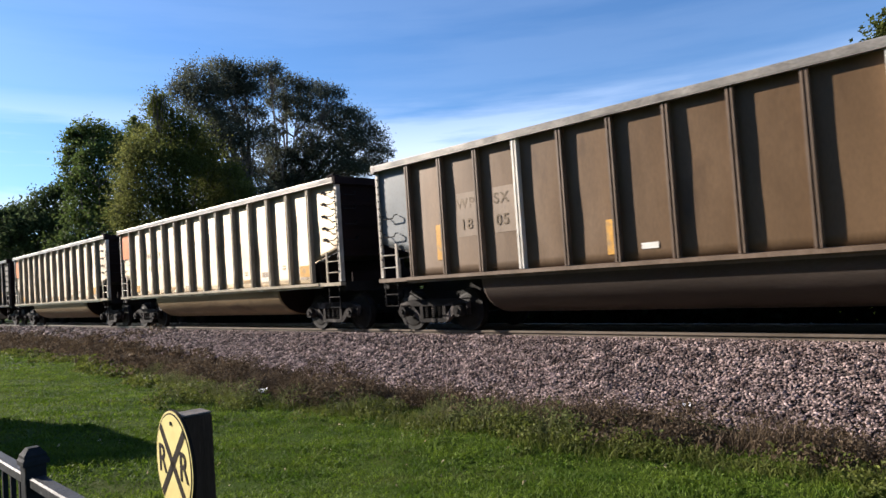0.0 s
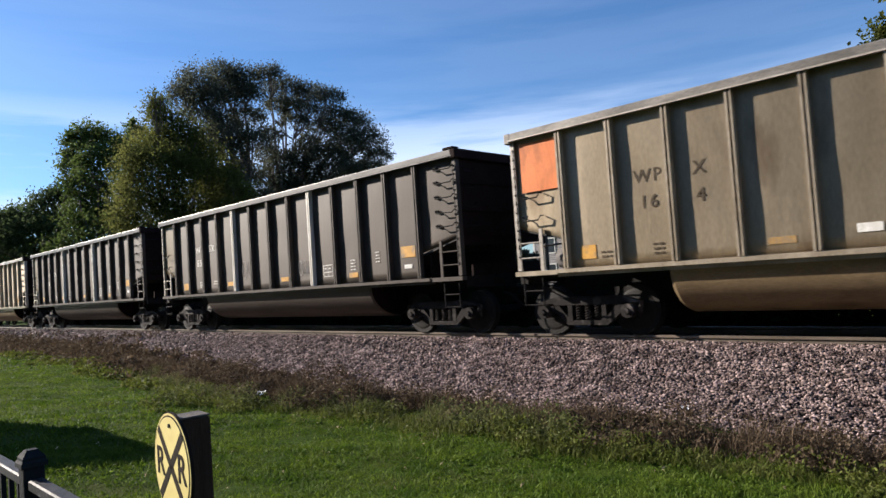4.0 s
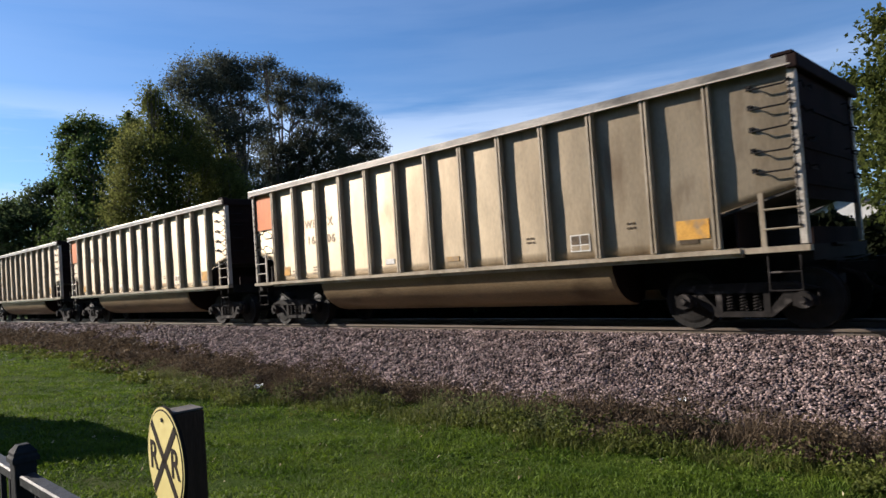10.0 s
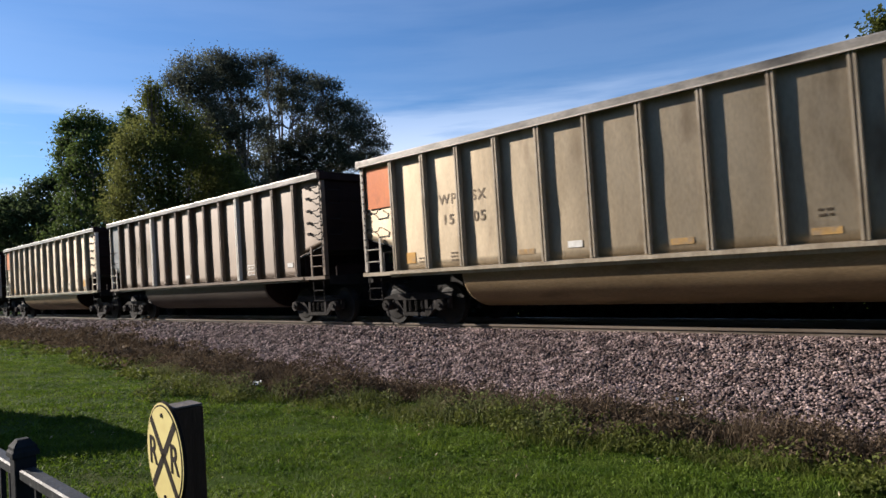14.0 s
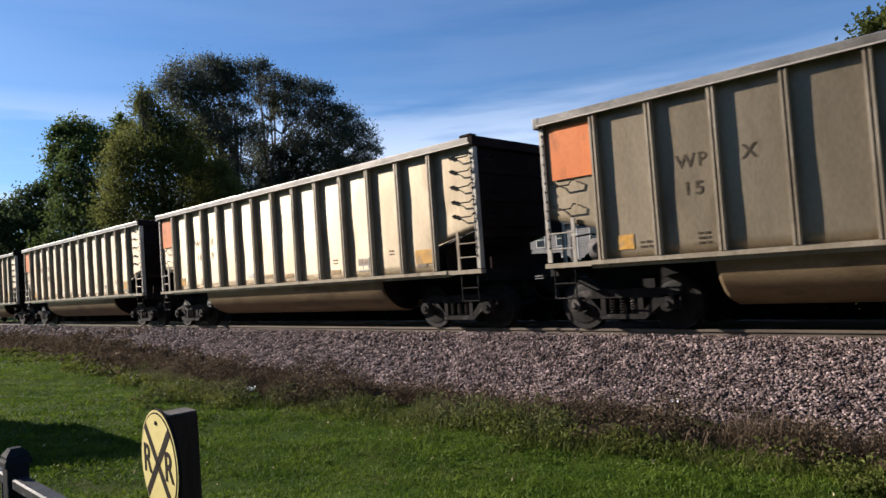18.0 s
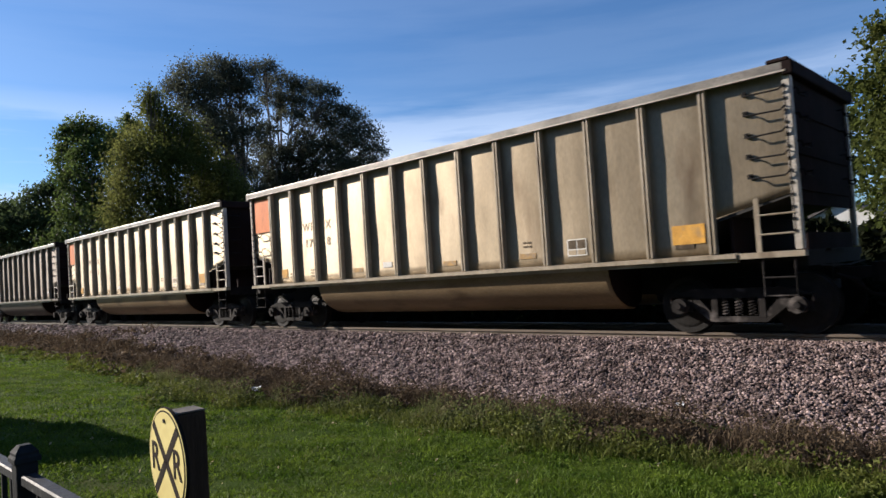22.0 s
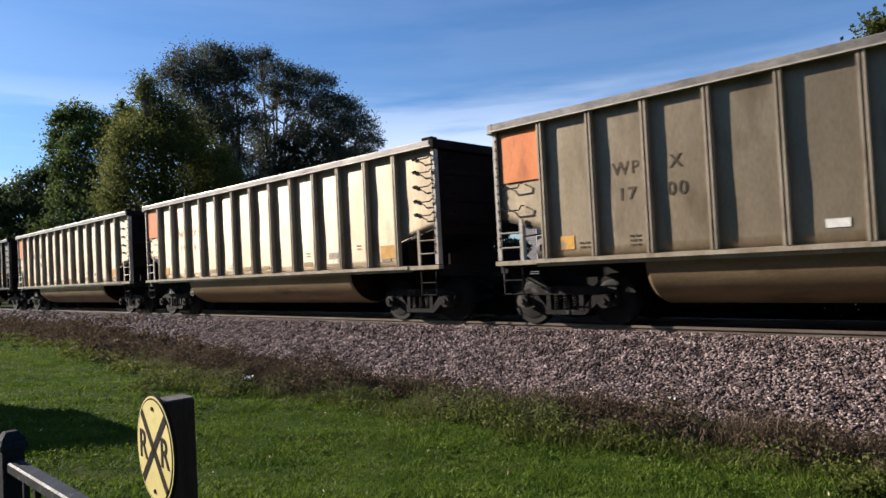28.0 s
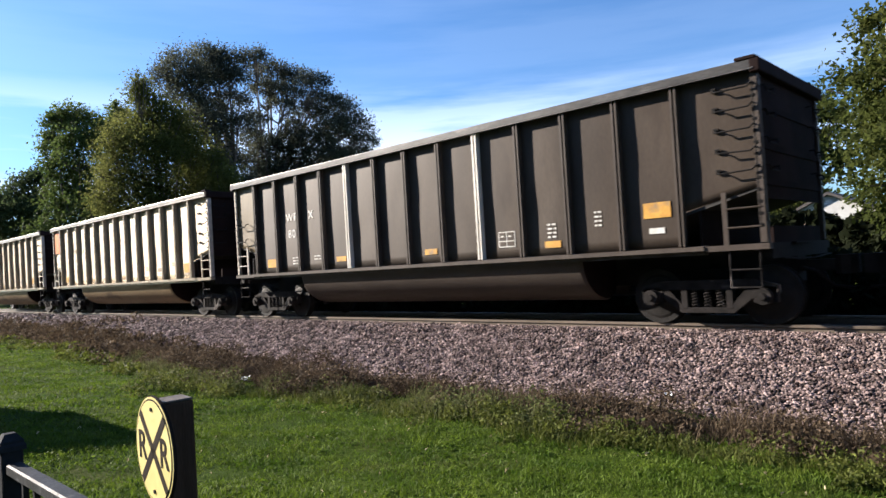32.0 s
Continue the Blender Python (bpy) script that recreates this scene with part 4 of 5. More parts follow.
# ---- trees ----
def tree(x, y, height, blobs, leaf, count, size, label, droop=0.0, seed=1, trunk=0.35, base=-0.6, turn=0.0, per_twig=40, loose=0.10, fork=0.22, airy=False):
    """A tree: a tapered trunk, limbs to every bough, and a crown of many single leaf clumps. blobs: (dx, dy, dz, rx, ry, rz)."""
    rng = np.random.default_rng(seed)
    root = new("tree")
    root.matrix_basis = pose(x, y, base, 0, 0, turn)
    fork = height * fork
    shapes = [tube([(0, 0, -0.3), (0.05, 0.02, fork * 0.6), (0.0, 0.1, fork), (0.1, 0.0, height * 0.55)], [trunk * 1.25, trunk, trunk * 0.85, trunk * 0.35], 9)]
    part("trunk", shapes[0], M["bark"], root, smooth=True)
    limbs = []
    for bx, by, bz, rx, ry, rz in blobs:
        a, b = Vector((0, 0.05, fork * (0.8 + 0.5 * rng.random()))), Vector((bx, by, bz - rz * 0.2))
        mid = a.lerp(b, 0.5) + Vector((rng.normal() * 0.3, rng.normal() * 0.3, 0.6))
        limbs.append(tube([a, a.lerp(mid, 0.5) + Vector((rng.normal() * 0.15, 0, 0.2)), mid, b], [trunk * 0.5, trunk * 0.36, trunk * 0.24, trunk * 0.07], 6))
        for _ in range(8):
            d = Vector(rng.normal(size=3)).normalized()
            tip = b + Vector((d.x * rx, d.y * ry, abs(d.z) * rz)) * 0.8
            limbs.append(tube([mid.lerp(b, 0.6), mid.lerp(tip, 0.7), tip], [trunk * 0.18, trunk * 0.1, 0.02], 5))
    part("limb", joined(*limbs), M["bark"], root)
    vol = np.array([q[3] * q[4] + q[3] * q[5] + q[4] * q[5] for q in blobs])
    vs = []
    for q, share in zip(blobs, vol / vol.sum()):
        n = int(count * share)
        twigs = max(8, n // per_twig)
        d = rng.normal(size=(twigs, 3)) + (0, 0, 0.25 - 0.5 * droop)
        d /= np.linalg.norm(d, axis=1)[:, None]
        if airy:                                  # small loose tufts set round the bough, with light between them
            d[:, 2] = np.abs(d[:, 2]) * 1.1 - 0.25
        reach = 0.72 + 0.45 * rng.random((twigs, 1)) ** 1.5
        which = rng.integers(twigs, size=n)
        u = np.full((n, 1), 0.9) if airy else 0.30 + 0.70 * rng.random((n, 1)) ** 0.7
        r = np.array(q[3:])
        pos = np.array(q[:3]) + d[which] * reach[which] * u * r
        pos += rng.normal(size=(n, 3)) * loose * r.min() * (0.6 + 0.6 * u)
        pos[:, 2] -= (0.10 + 0.35 * droop) * u[:, 0] ** 2 * r[2]
        a = d[which] * 0.9 + rng.normal(size=(n, 3)) * 0.8
        a[:, 2] -= 0.3 + droop
        a /= np.linalg.norm(a, axis=1)[:, None]
        b = np.cross(a, rng.normal(size=(n, 3)))
        b /= np.linalg.norm(b, axis=1)[:, None]
        s = (size * (0.5 + 0.8 * rng.random((n, 1))))
        vs.append(np.stack([pos - a * s, pos + b * s * 0.55, pos + a * s, pos - b * s * 0.55], axis=1).reshape(-1, 3))
    vs = np.concatenate(vs)
    me = bpy.data.meshes.new("crown")
    me.from_pydata(vs, [], np.arange(len(vs)).reshape(-1, 4))
    me.materials.append(leaf)
    part("crown", me, None, root)
    return tagged(root, label, "tree")


def boughs(seed, n, width, z0, z1, r, depth=0.8, top=1.0):
    """Boughs of a broad crown, wider in the middle of its height."""
    rng, out = random.Random(seed), []
    for k in range(n):
        u = (k + 0.5) / n
        z = z0 + (z1 - z0) * u
        half = width / 2 * math.sin(math.pi * (0.18 + 0.67 * u)) ** 0.6
        a = k * 2.4 + rng.uniform(-0.4, 0.4)
        rr = r * rng.uniform(0.75, 1.2)
        out.append((math.cos(a) * max(half - rr * 0.8, 0.2), math.sin(a) * max(half - rr * 0.8, 0.2) * depth, z, rr, rr, rr * 0.75))
    return out


def spread(seed, boughs_wanted, thick=0.8):
    """Boughs given as (aside, up, half width, half height), set at varied depth within the crown."""
    rng = random.Random(seed)
    return [(a, rng.uniform(-1.6, 1.6), z, rx, max(rx, rz) * thick, rz * 1.12) for a, z, rx, rz in boughs_wanted]


def trees():
    # two tall, airy trees with flat tiers of foliage on bare forking limbs
    tree(-51.2, 19.2, 20.5, spread(1, [(-3.7, 19.0, 1.9, 1.5), (-1.8, 20.9, 1.5, 1.0), (0.0, 20.2, 1.9, 1.3), (-2.6, 18.0, 2.2, 1.3), (0.3, 18.6, 1.6, 0.9), (-5.1, 18.3, 1.2, 1.2), (-1.2, 19.3, 2.0, 1.3),
         (-1.5, 16.2, 1.6, 0.8), (-3.4, 16.4, 2.0, 1.4), (-1.4, 13.4, 1.4, 1.4), (-2.6, 11.0, 2.0, 1.6), (-4.6, 13.5, 2.0, 1.8), (0.2, 16.9, 1.9, 1.0), (-2.4, 14.5, 2.2, 1.5), (0.5, 14.6, 1.7, 1.2), (-0.4, 11.8, 1.6, 1.3), (0.2, 9.0, 2.4, 1.6)], 0.95),
         M["leaf_dark"], 48000, 0.10, "tallest tree, grey-green crown with gaps between its boughs", seed=2, trunk=0.42, turn=60.2, per_twig=15, loose=0.22, fork=0.42, airy=True)
    tree(-52.4, 23.0, 19.5, spread(2, [(1.0, 20.5, 2.1, 1.1), (3.2, 19.8, 1.8, 1.2), (-0.4, 20.9, 1.5, 0.9), (4.6, 18.8, 1.7, 1.0), (5.4, 17.8, 1.8, 1.1), (7.1, 17.0, 1.8, 1.3), (8.2, 15.2, 1.9, 1.5), (6.2, 14.7, 2.4, 1.6), (4.2, 16.5, 1.7, 1.2),
         (9.1, 13.8, 1.5, 0.9), (8.3, 12.6, 1.8, 0.9), (4.3, 13.6, 2.4, 1.4), (2.6, 15.1, 1.2, 0.7), (1.5, 12.6, 1.4, 0.9), (2.9, 11.4, 2.1, 1.2), (6.8, 12.4, 2.1, 0.9), (-0.6, 10.6, 1.6, 1.0), (2.2, 18.2, 2.0, 0.9), (0.4, 18.6, 1.6, 0.8), (5.2, 12.2, 2.8, 1.5), (1.6, 16.7, 1.5, 0.7), (0.2, 13.2, 1.3, 1.0), (-0.8, 12.0, 1.5, 1.2), (0.6, 11.2, 1.7, 1.2), (1.0, 9.2, 3.0, 1.6), (5.0, 10.0, 3.2, 1.6), (2.2, 13.9, 1.8, 1.0), (-0.9, 14.0, 1.4, 1.1), (-0.5, 15.7, 1.2, 0.8)], 0.95),
         M["leaf_dark"], 78000, 0.10, "tall dark green broadleaf tree with open boughs behind the track", seed=1, trunk=0.42, turn=58.2, per_twig=15, loose=0.22, fork=0.40, airy=True)
    tree(-45.5, 10.6, 15.0, spread(3, [(-1.2, 15.3, 0.8, 0.9), (-0.9, 14.3, 1.4, 1.1), (0.4, 13.2, 1.8, 1.2), (-1.5, 12.7, 1.8, 1.3), (1.5, 11.8, 1.8, 1.3), (-2.6, 11.3, 1.4, 1.3), (-0.5, 10.7, 2.5, 1.6), (2.1, 10.2, 1.8, 1.5),
         (-3.0, 9.6, 1.4, 1.5), (-1.0, 8.4, 2.5, 1.7), (1.5, 8.3, 2.1, 1.7), (-3.5, 7.9, 1.3, 1.3), (-2.0, 6.2, 2.4, 1.8), (1.5, 6.0, 2.4, 1.8), (0.0, 4.0, 3.0, 1.8)], 0.95),
         M["leaf_olive"], 88000, 0.085, "bushy olive-green tree with drooping twigs", 0.45, seed=3, turn=65.6, per_twig=45, loose=0.26)
    tree(-43.9, 13.6, 10.5, spread(4, [(0.0, 9.9, 1.0, 1.0), (0.5, 8.7, 1.3, 1.1), (-0.6, 8.0, 1.3, 1.2), (0.4, 6.6, 1.7, 1.4), (-0.3, 4.8, 1.8, 1.5)], 0.95),
         M["leaf_olive"], 20000, 0.085, "small olive-green tree beside the taller ones", 0.3, seed=13, trunk=0.18, turn=63.0, per_twig=45, loose=0.24)
    tree(-68.3, 12.7, 18.5, spread(5, [(-0.3, 18.1, 1.8, 1.3), (-1.5, 17.3, 1.7, 1.1), (1.1, 17.4, 2.1, 1.7), (3.6, 19.1, 1.2, 0.8), (4.1, 18.1, 1.2, 1.2), (-2.0, 15.5, 1.7, 1.5), (0.2, 14.9, 2.4, 2.1), (2.7, 15.8, 2.1, 2.4),
         (-1.4, 13.0, 2.2, 2.1), (0.8, 11.9, 2.7, 2.4), (-0.9, 10.0, 2.7, 1.8), (1.5, 8.5, 3.0, 2.2), (-2.0, 7.0, 2.6, 2.0)]),
         M["leaf_maple"], 30000, 0.15, "broad green tree in full leaf", seed=4, turn=71.5, per_twig=40, loose=0.17)
    tree(-77.5, 9.9, 13.0, spread(6, [(-3.1, 10.5, 2.2, 1.8), (-1.3, 10.8, 2.2, 1.6), (0.8, 12.3, 2.2, 1.5), (2.6, 13.1, 1.7, 1.5), (0.0, 9.6, 3.0, 1.9), (2.5, 10.1, 2.4, 2.2), (-2.0, 7.5, 3.0, 2.0), (1.5, 7.0, 3.2, 2.2)]),
         M["leaf_mid"], 20000, 0.17, "low spreading green tree far along the track", seed=5, turn=75.5, per_twig=40, loose=0.18)
    tree(-105.0, 11.0, 14.5, boughs(6, 12, 14.0, 3.0, 12.5, 3.0), M["leaf_mid"], 14000, 0.4, "low spreading green tree far along the track", seed=6)
    tree(-135.0, 14.0, 15.5, boughs(7, 12, 18.0, 3.0, 13.0, 3.4), M["leaf_dark"], 12000, 0.5, "low spreading green tree far along the track", seed=7)
    tree(-1.2, 18.0, 12.5, boughs(8, 22, 10.5, 1.5, 11.5, 2.1), M["leaf_gold"], 90000, 0.10, "tree with yellowing leaves across the track", seed=8)
    tree(-14.5, 42.0, 13.5, boughs(9, 18, 9.5, 2.5, 12.5, 2.1), M["leaf_gold"], 22000, 0.17, "rounded yellowing tree behind the garage", seed=9)
    tree(-20.5, 40.5, 10.5, boughs(12, 14, 6.0, 4.5, 9.5, 1.6), M["leaf_olive"], 12000, 0.17, "olive-green tree before the gable of the house", seed=12, trunk=0.2)
    tree(-21.0, 60.0, 13.0, boughs(10, 12, 8.0, 4.0, 11.5, 1.7), M["leaf_gold"], 4500, 0.22, "thinly leaved yellowing tree behind the house", seed=10)
    # out-of-view trees behind the camera, added to cut sky light on the cars
    for i, x in enumerate((-66, -52, -39, -26, -13, 0, 13, 26, 39)):
        tree(x, -27 - 3 * (i % 2), 17.0, boughs(50 + i, 14, 15.5, 2.0, 15.5, 3.0), M["leaf_mid"], 6500, 0.6, "unseen broad tree added behind the camera to hold back sky light", seed=50 + i, trunk=0.5)
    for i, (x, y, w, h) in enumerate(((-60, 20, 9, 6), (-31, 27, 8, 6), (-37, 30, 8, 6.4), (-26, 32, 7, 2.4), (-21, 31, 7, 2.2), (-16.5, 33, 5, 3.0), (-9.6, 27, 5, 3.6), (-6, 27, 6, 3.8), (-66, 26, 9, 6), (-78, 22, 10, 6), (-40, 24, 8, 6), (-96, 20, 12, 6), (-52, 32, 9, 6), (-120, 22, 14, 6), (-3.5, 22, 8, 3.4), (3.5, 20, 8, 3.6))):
        # those right of x = -30 get near-black leaves in place of shade
        tree(x, y, h, boughs(20 + i, 9, w, 0.8, h - 1, 1.5), M["leaf_shade"] if x > -30 else M["leaf_dark"], 8000, 0.26, "dense dark shrub below the trees", seed=20 + i, trunk=0.15)


def hedge():
    """A low hedge added beyond the track to hide sunlit lawn under the cars."""
    rng = np.random.default_rng(77)
    for k in range(9):
        x0, n = -58 + 8.0 * k, 10000
        root = new("hedge")
        root.matrix_basis = Matrix.Translation((x0, 5.0, -0.86))
        x, y = rng.random(n) * 8.1, rng.normal(size=n) * 0.45
        z = rng.random(n) * (1.55 + 0.2 * np.sin((x + x0) * 1.3) + 0.15 * np.sin((x + x0) * 3.1)) + 0.05
        p = np.stack([x, y, z], 1)
        a = rng.normal(size=(n, 3))
        a /= np.linalg.norm(a, axis=1)[:, None]
        q = np.cross(a, rng.normal(size=(n, 3)))
        q /= np.linalg.norm(q, axis=1)[:, None]
        s = 0.11 * (0.6 + 0.8 * rng.random((n, 1)))
        v = np.stack([p - a * s, p + q * s * 0.6, p + a * s, p - q * s * 0.6], 1).reshape(-1, 3)
        me = bpy.data.meshes.new("foliage")
        me.from_pydata(v, [], np.arange(len(v)).reshape(-1, 4))
        me.materials.append(M["leaf_shade"])
        part("foliage", me, None, root)
        for i in range(8):
            part("stem", tube([(0.5 + 0.9 * i, 0, -0.1), (0.55 + 0.9 * i, 0.05, 1.0)], [0.03, 0.012], 5), M["bark"], root)
        tagged(root, "low hedge added beyond the track, near-black in place of shade", "hedge", "hedge beyond the track")


# ---- fence and sign ----
def sign_post():
    root = new("sign_post")
    x, y0 = -1.925, -9.205
    root.matrix_basis = pose(x, y0, lawn_height(x, y0), 0, 0, -5)
    h = 0.874 - lawn_height(x, y0)
    part("post", moved(bevelled((0.089, 0.089, h + 0.1), 0.005, 2), pose(0, 0, (h - 0.1) / 2)), M["post"], root, "dark stained square timber")
    part("post_top", moved(bevelled((0.087, 0.087, 0.006), 0.002, 1), pose(0, 0, h + 0.004)), M["post_end"], root)
    z, y = h - 0.130, -0.052
    disc = lambda r, y0, y1: tube([(0, y0, 0), (0, y1, 0)], r, 48)
    plate = part("sign_plate", disc(0.1525, 0.004, -0.004), M["sign_black"], root, "round railway warning plate", at=(0, y, z))
    part("yellow_rim", disc(0.150, -0.0045, -0.0052), M["sign_yellow"], plate)
    part("black_ring", disc(0.144, -0.0055, -0.0062), M["sign_black"], plate)
    part("yellow_field", disc(0.1395, -0.0065, -0.0072), M["sign_yellow"], plate)
    for a in (45, -45):
        part("cross_bar", moved(boxes((-0.139, 0.139, -0.0082, -0.0075, -0.0125, 0.0125)), pose(0, 0, 0, 0, a)), M["sign_black"], plate)
    for x in (-0.088, 0.088):
        me = letters("R", 0.115, 0.0006)
        me.materials.append(M["sign_black"])
        part("letter", me, None, plate, at=(x, -0.0082, 0))
    for zz in (0.115, -0.115):
        part("screw", tube([(0, -0.007, zz), (0, -0.011, zz)], 0.006, 8), M["steel"], plate)
    tagged(root, "dark wooden post with a round yellow railway crossing sign", "sign post")


def fence():
    y = -9.475
    root = new("fence")
    zg = lawn_height(-2.5, y)
    root.matrix_basis = Matrix.Translation((0, y, zg))
    top = 0.765 - zg
    def cap(w):
        rings = [(w, 0.0), (w, 0.014), (w * 0.86, 0.022), (w * 0.86, 0.030), (w * 0.42, 0.052)]
        v = [(sx * r, sy * r, z) for r, z in rings for sx, sy in ((-1, -1), (1, -1), (1, 1), (-1, 1))]
        f = [(4 * k + q, 4 * k + (q + 1) % 4, 4 * k + 4 + (q + 1) % 4, 4 * k + 4 + q) for k in range(len(rings) - 1) for q in range(4)]
        return v, f + [(3, 2, 1, 0), tuple(4 * len(rings) - 4 + q for q in range(4))]

    for x in (-6.98, -4.74, -2.50, 1.9):
        post = part("fence_post", moved(bevelled((0.062, 0.062, top - 0.03), 0.006, 2), pose(x, 0, (top - 0.03) / 2 - 0.02)), M["fence"], root)
        part("post_cap", moved(cap(0.038), pose(x, 0, top - 0.05)), M["fence"], post)
    for x0, x1 in ((-6.94, -4.78), (-4.70, -2.54), (-2.46, 1.86)):
        for z in (top - 0.085, 0.12):
            part("fence_rail", moved(bevelled((x1 - x0, 0.045, 0.035), 0.005, 1), pose((x0 + x1) / 2, 0, z - 0.0175)), M["fence_rail"], root)
        n = int((x1 - x0) / 0.11)
        for i in range(1, n):
            part("picket", moved(boxes((-0.008, 0.008, -0.008, 0.008, 0.12, top - 0.11)), pose(x0 + (x1 - x0) * i / n, 0, 0)), M["fence"], root)
    tagged(root, "black metal picket fence with square capped posts", "fence")


# ---- grass ----
def blades(name, area, count, height, width, material, lean, label, seed, keep=None):
    rng = np.random.default_rng(seed)
    x = area[0] + (area[1] - area[0]) * rng.random(count)
    y = area[2] + (area[3] - area[2]) * rng.random(count)
    if keep is not None:
        ok = keep(x, y, rng)
        x, y = x[ok], y[ok]
    n = len(x)
    z = np.array([max(lawn_height(a, b), bank_height(b) - 0.02) for a, b in zip(x, y)]) - 0.01
    h, a, w = height * (0.5 + 0.9 * rng.random(n)) * (1 + 0.28 * patchy(x, y, 3.1)), rng.random(n) * 6.283, width * (0.6 + 0.8 * rng.random(n))
    lx, ly = rng.normal(size=n) * lean * h, rng.normal(size=n) * lean * h
    p0 = np.stack([x - w * np.cos(a), y - w * np.sin(a), z], 1)
    p1 = np.stack([x + w * np.cos(a), y + w * np.sin(a), z], 1)
    m0 = np.stack([x + lx * 0.35 - w * 0.8 * np.cos(a), y + ly * 0.35 - w * 0.8 * np.sin(a), z + h * 0.6], 1)
    m1 = np.stack([x + lx * 0.35 + w * 0.8 * np.cos(a), y + ly * 0.35 + w * 0.8 * np.sin(a), z + h * 0.6], 1)
    p2 = np.stack([x + lx, y + ly, z + h], 1)
    v = np.stack([p0, p1, m1, m0, p2], 1).reshape(-1, 3)
    k = np.arange(n)[:, None] * 5
    me = bpy.data.meshes.new(name)
    f = [tuple(q) for q in (k + np.array([0, 1, 2, 3])).tolist()] + [tuple(q) for q in (k + np.array([3, 2, 4])).tolist()]
    me.from_pydata(v, [], f)
    me.materials.append(material)
    tagged(new(name, me), label, "grass", kind="stuff")


def weed_line(x):
    """Where the dry weeds stand, by the distance along the track."""
    return -2.82 - 0.50 * np.exp(-((x + 11.6) / 2.1) ** 2) + 1.15 * np.clip((-15.5 - x) / 9, 0, 1) - 0.10 * np.sin(x * 1.1) - 0.07 * np.sin(x * 2.7 + 1)


def patchy(x, y, scale):
    return np.sin(x * scale) * np.sin(y * scale * 1.3 + x * 0.7) + np.sin(x * scale * 2.3 + 2) * np.sin(y * scale * 1.9) * 0.6


def mounds(name, plants, leaves, leaf, material, label, seed):
    """Leafy weeds: rounded tufts of many small leaves. plants: arrays x, y, radius, height."""
    rng = np.random.default_rng(seed)
    px, py, pr, ph = plants
    n = len(px) * leaves
    k = np.repeat(np.arange(len(px)), leaves)
    d = rng.normal(size=(n, 3))
    d /= np.linalg.norm(d, axis=1)[:, None]
    d *= (0.35 + 0.65 * rng.random((n, 1)) ** 0.5)
    base = np.array([max(lawn_height(a, b), bank_height(b) - 0.02) for a, b in zip(px, py)])
    p = np.stack([px[k] + d[:, 0] * pr[k], py[k] + d[:, 1] * pr[k], base[k] + np.abs(d[:, 2]) * ph[k]], 1)
    a = rng.normal(size=(n, 3)) * (1, 1, 0.9) + (0, 0, 0.5)
    a /= np.linalg.norm(a, axis=1)[:, None]
    b = np.cross(a, rng.normal(size=(n, 3)))
    b /= np.linalg.norm(b, axis=1)[:, None]
    s = leaf * (0.5 + rng.random((n, 1)))
    v = np.stack([p - a * s, p + b * s * 0.42, p + a * s, p - b * s * 0.42], 1).reshape(-1, 3)
    me = bpy.data.meshes.new(name)
    me.from_pydata(v, [], np.arange(len(v)).reshape(-1, 4))
    me.materials.append(material)
    tagged(new(name, me), label, "weeds", kind="stuff")


def outside_paper_gap(x, y):
    """False where weeds are left out so the paper is seen and sunlit."""
    along, aside = (x + 11.3) * 0.866 - (y + 3.57) * 0.5, np.abs((x + 11.3) * 0.5 + (y + 3.57) * 0.866)
    # second gap runs sunward, so no weed shades the paper
    sunward, across = -(x + 11.15) * 0.92 - (y + 3.66) * 0.39, np.abs((x + 11.15) * 0.39 - (y + 3.66) * 0.92)
    return ~(((along > -0.35) & (along < 2.3) & (aside < 0.24)) | ((sunward > -0.3) & (sunward < 1.3) & (across < 0.24)))


def scattered(seed, count, x0, x1, away, spread, r0, r1, h0, h1, clump=1.0):
    """Plants along the foot of the bank, gathered into clumps."""
    rng = np.random.default_rng(seed)
    x = x0 + (x1 - x0) * rng.random(count)
    wide = 1 + 1.1 * np.exp(-((x + 11.6) / 2.1) ** 2)
    y = weed_line(x) + away * (0.6 + 0.4 * wide) + spread * wide * rng.normal(size=count)
    ok = patchy(x, y * 0.7, 1.9) + rng.normal(size=count) * 0.5 > 0.35 - clump
    ok &= outside_paper_gap(x, y)
    x, y = x[ok], y[ok]
    size = rng.random(len(x)) ** 1.5
    return x, y, r0 + (r1 - r0) * size, h0 + (h1 - h0) * size


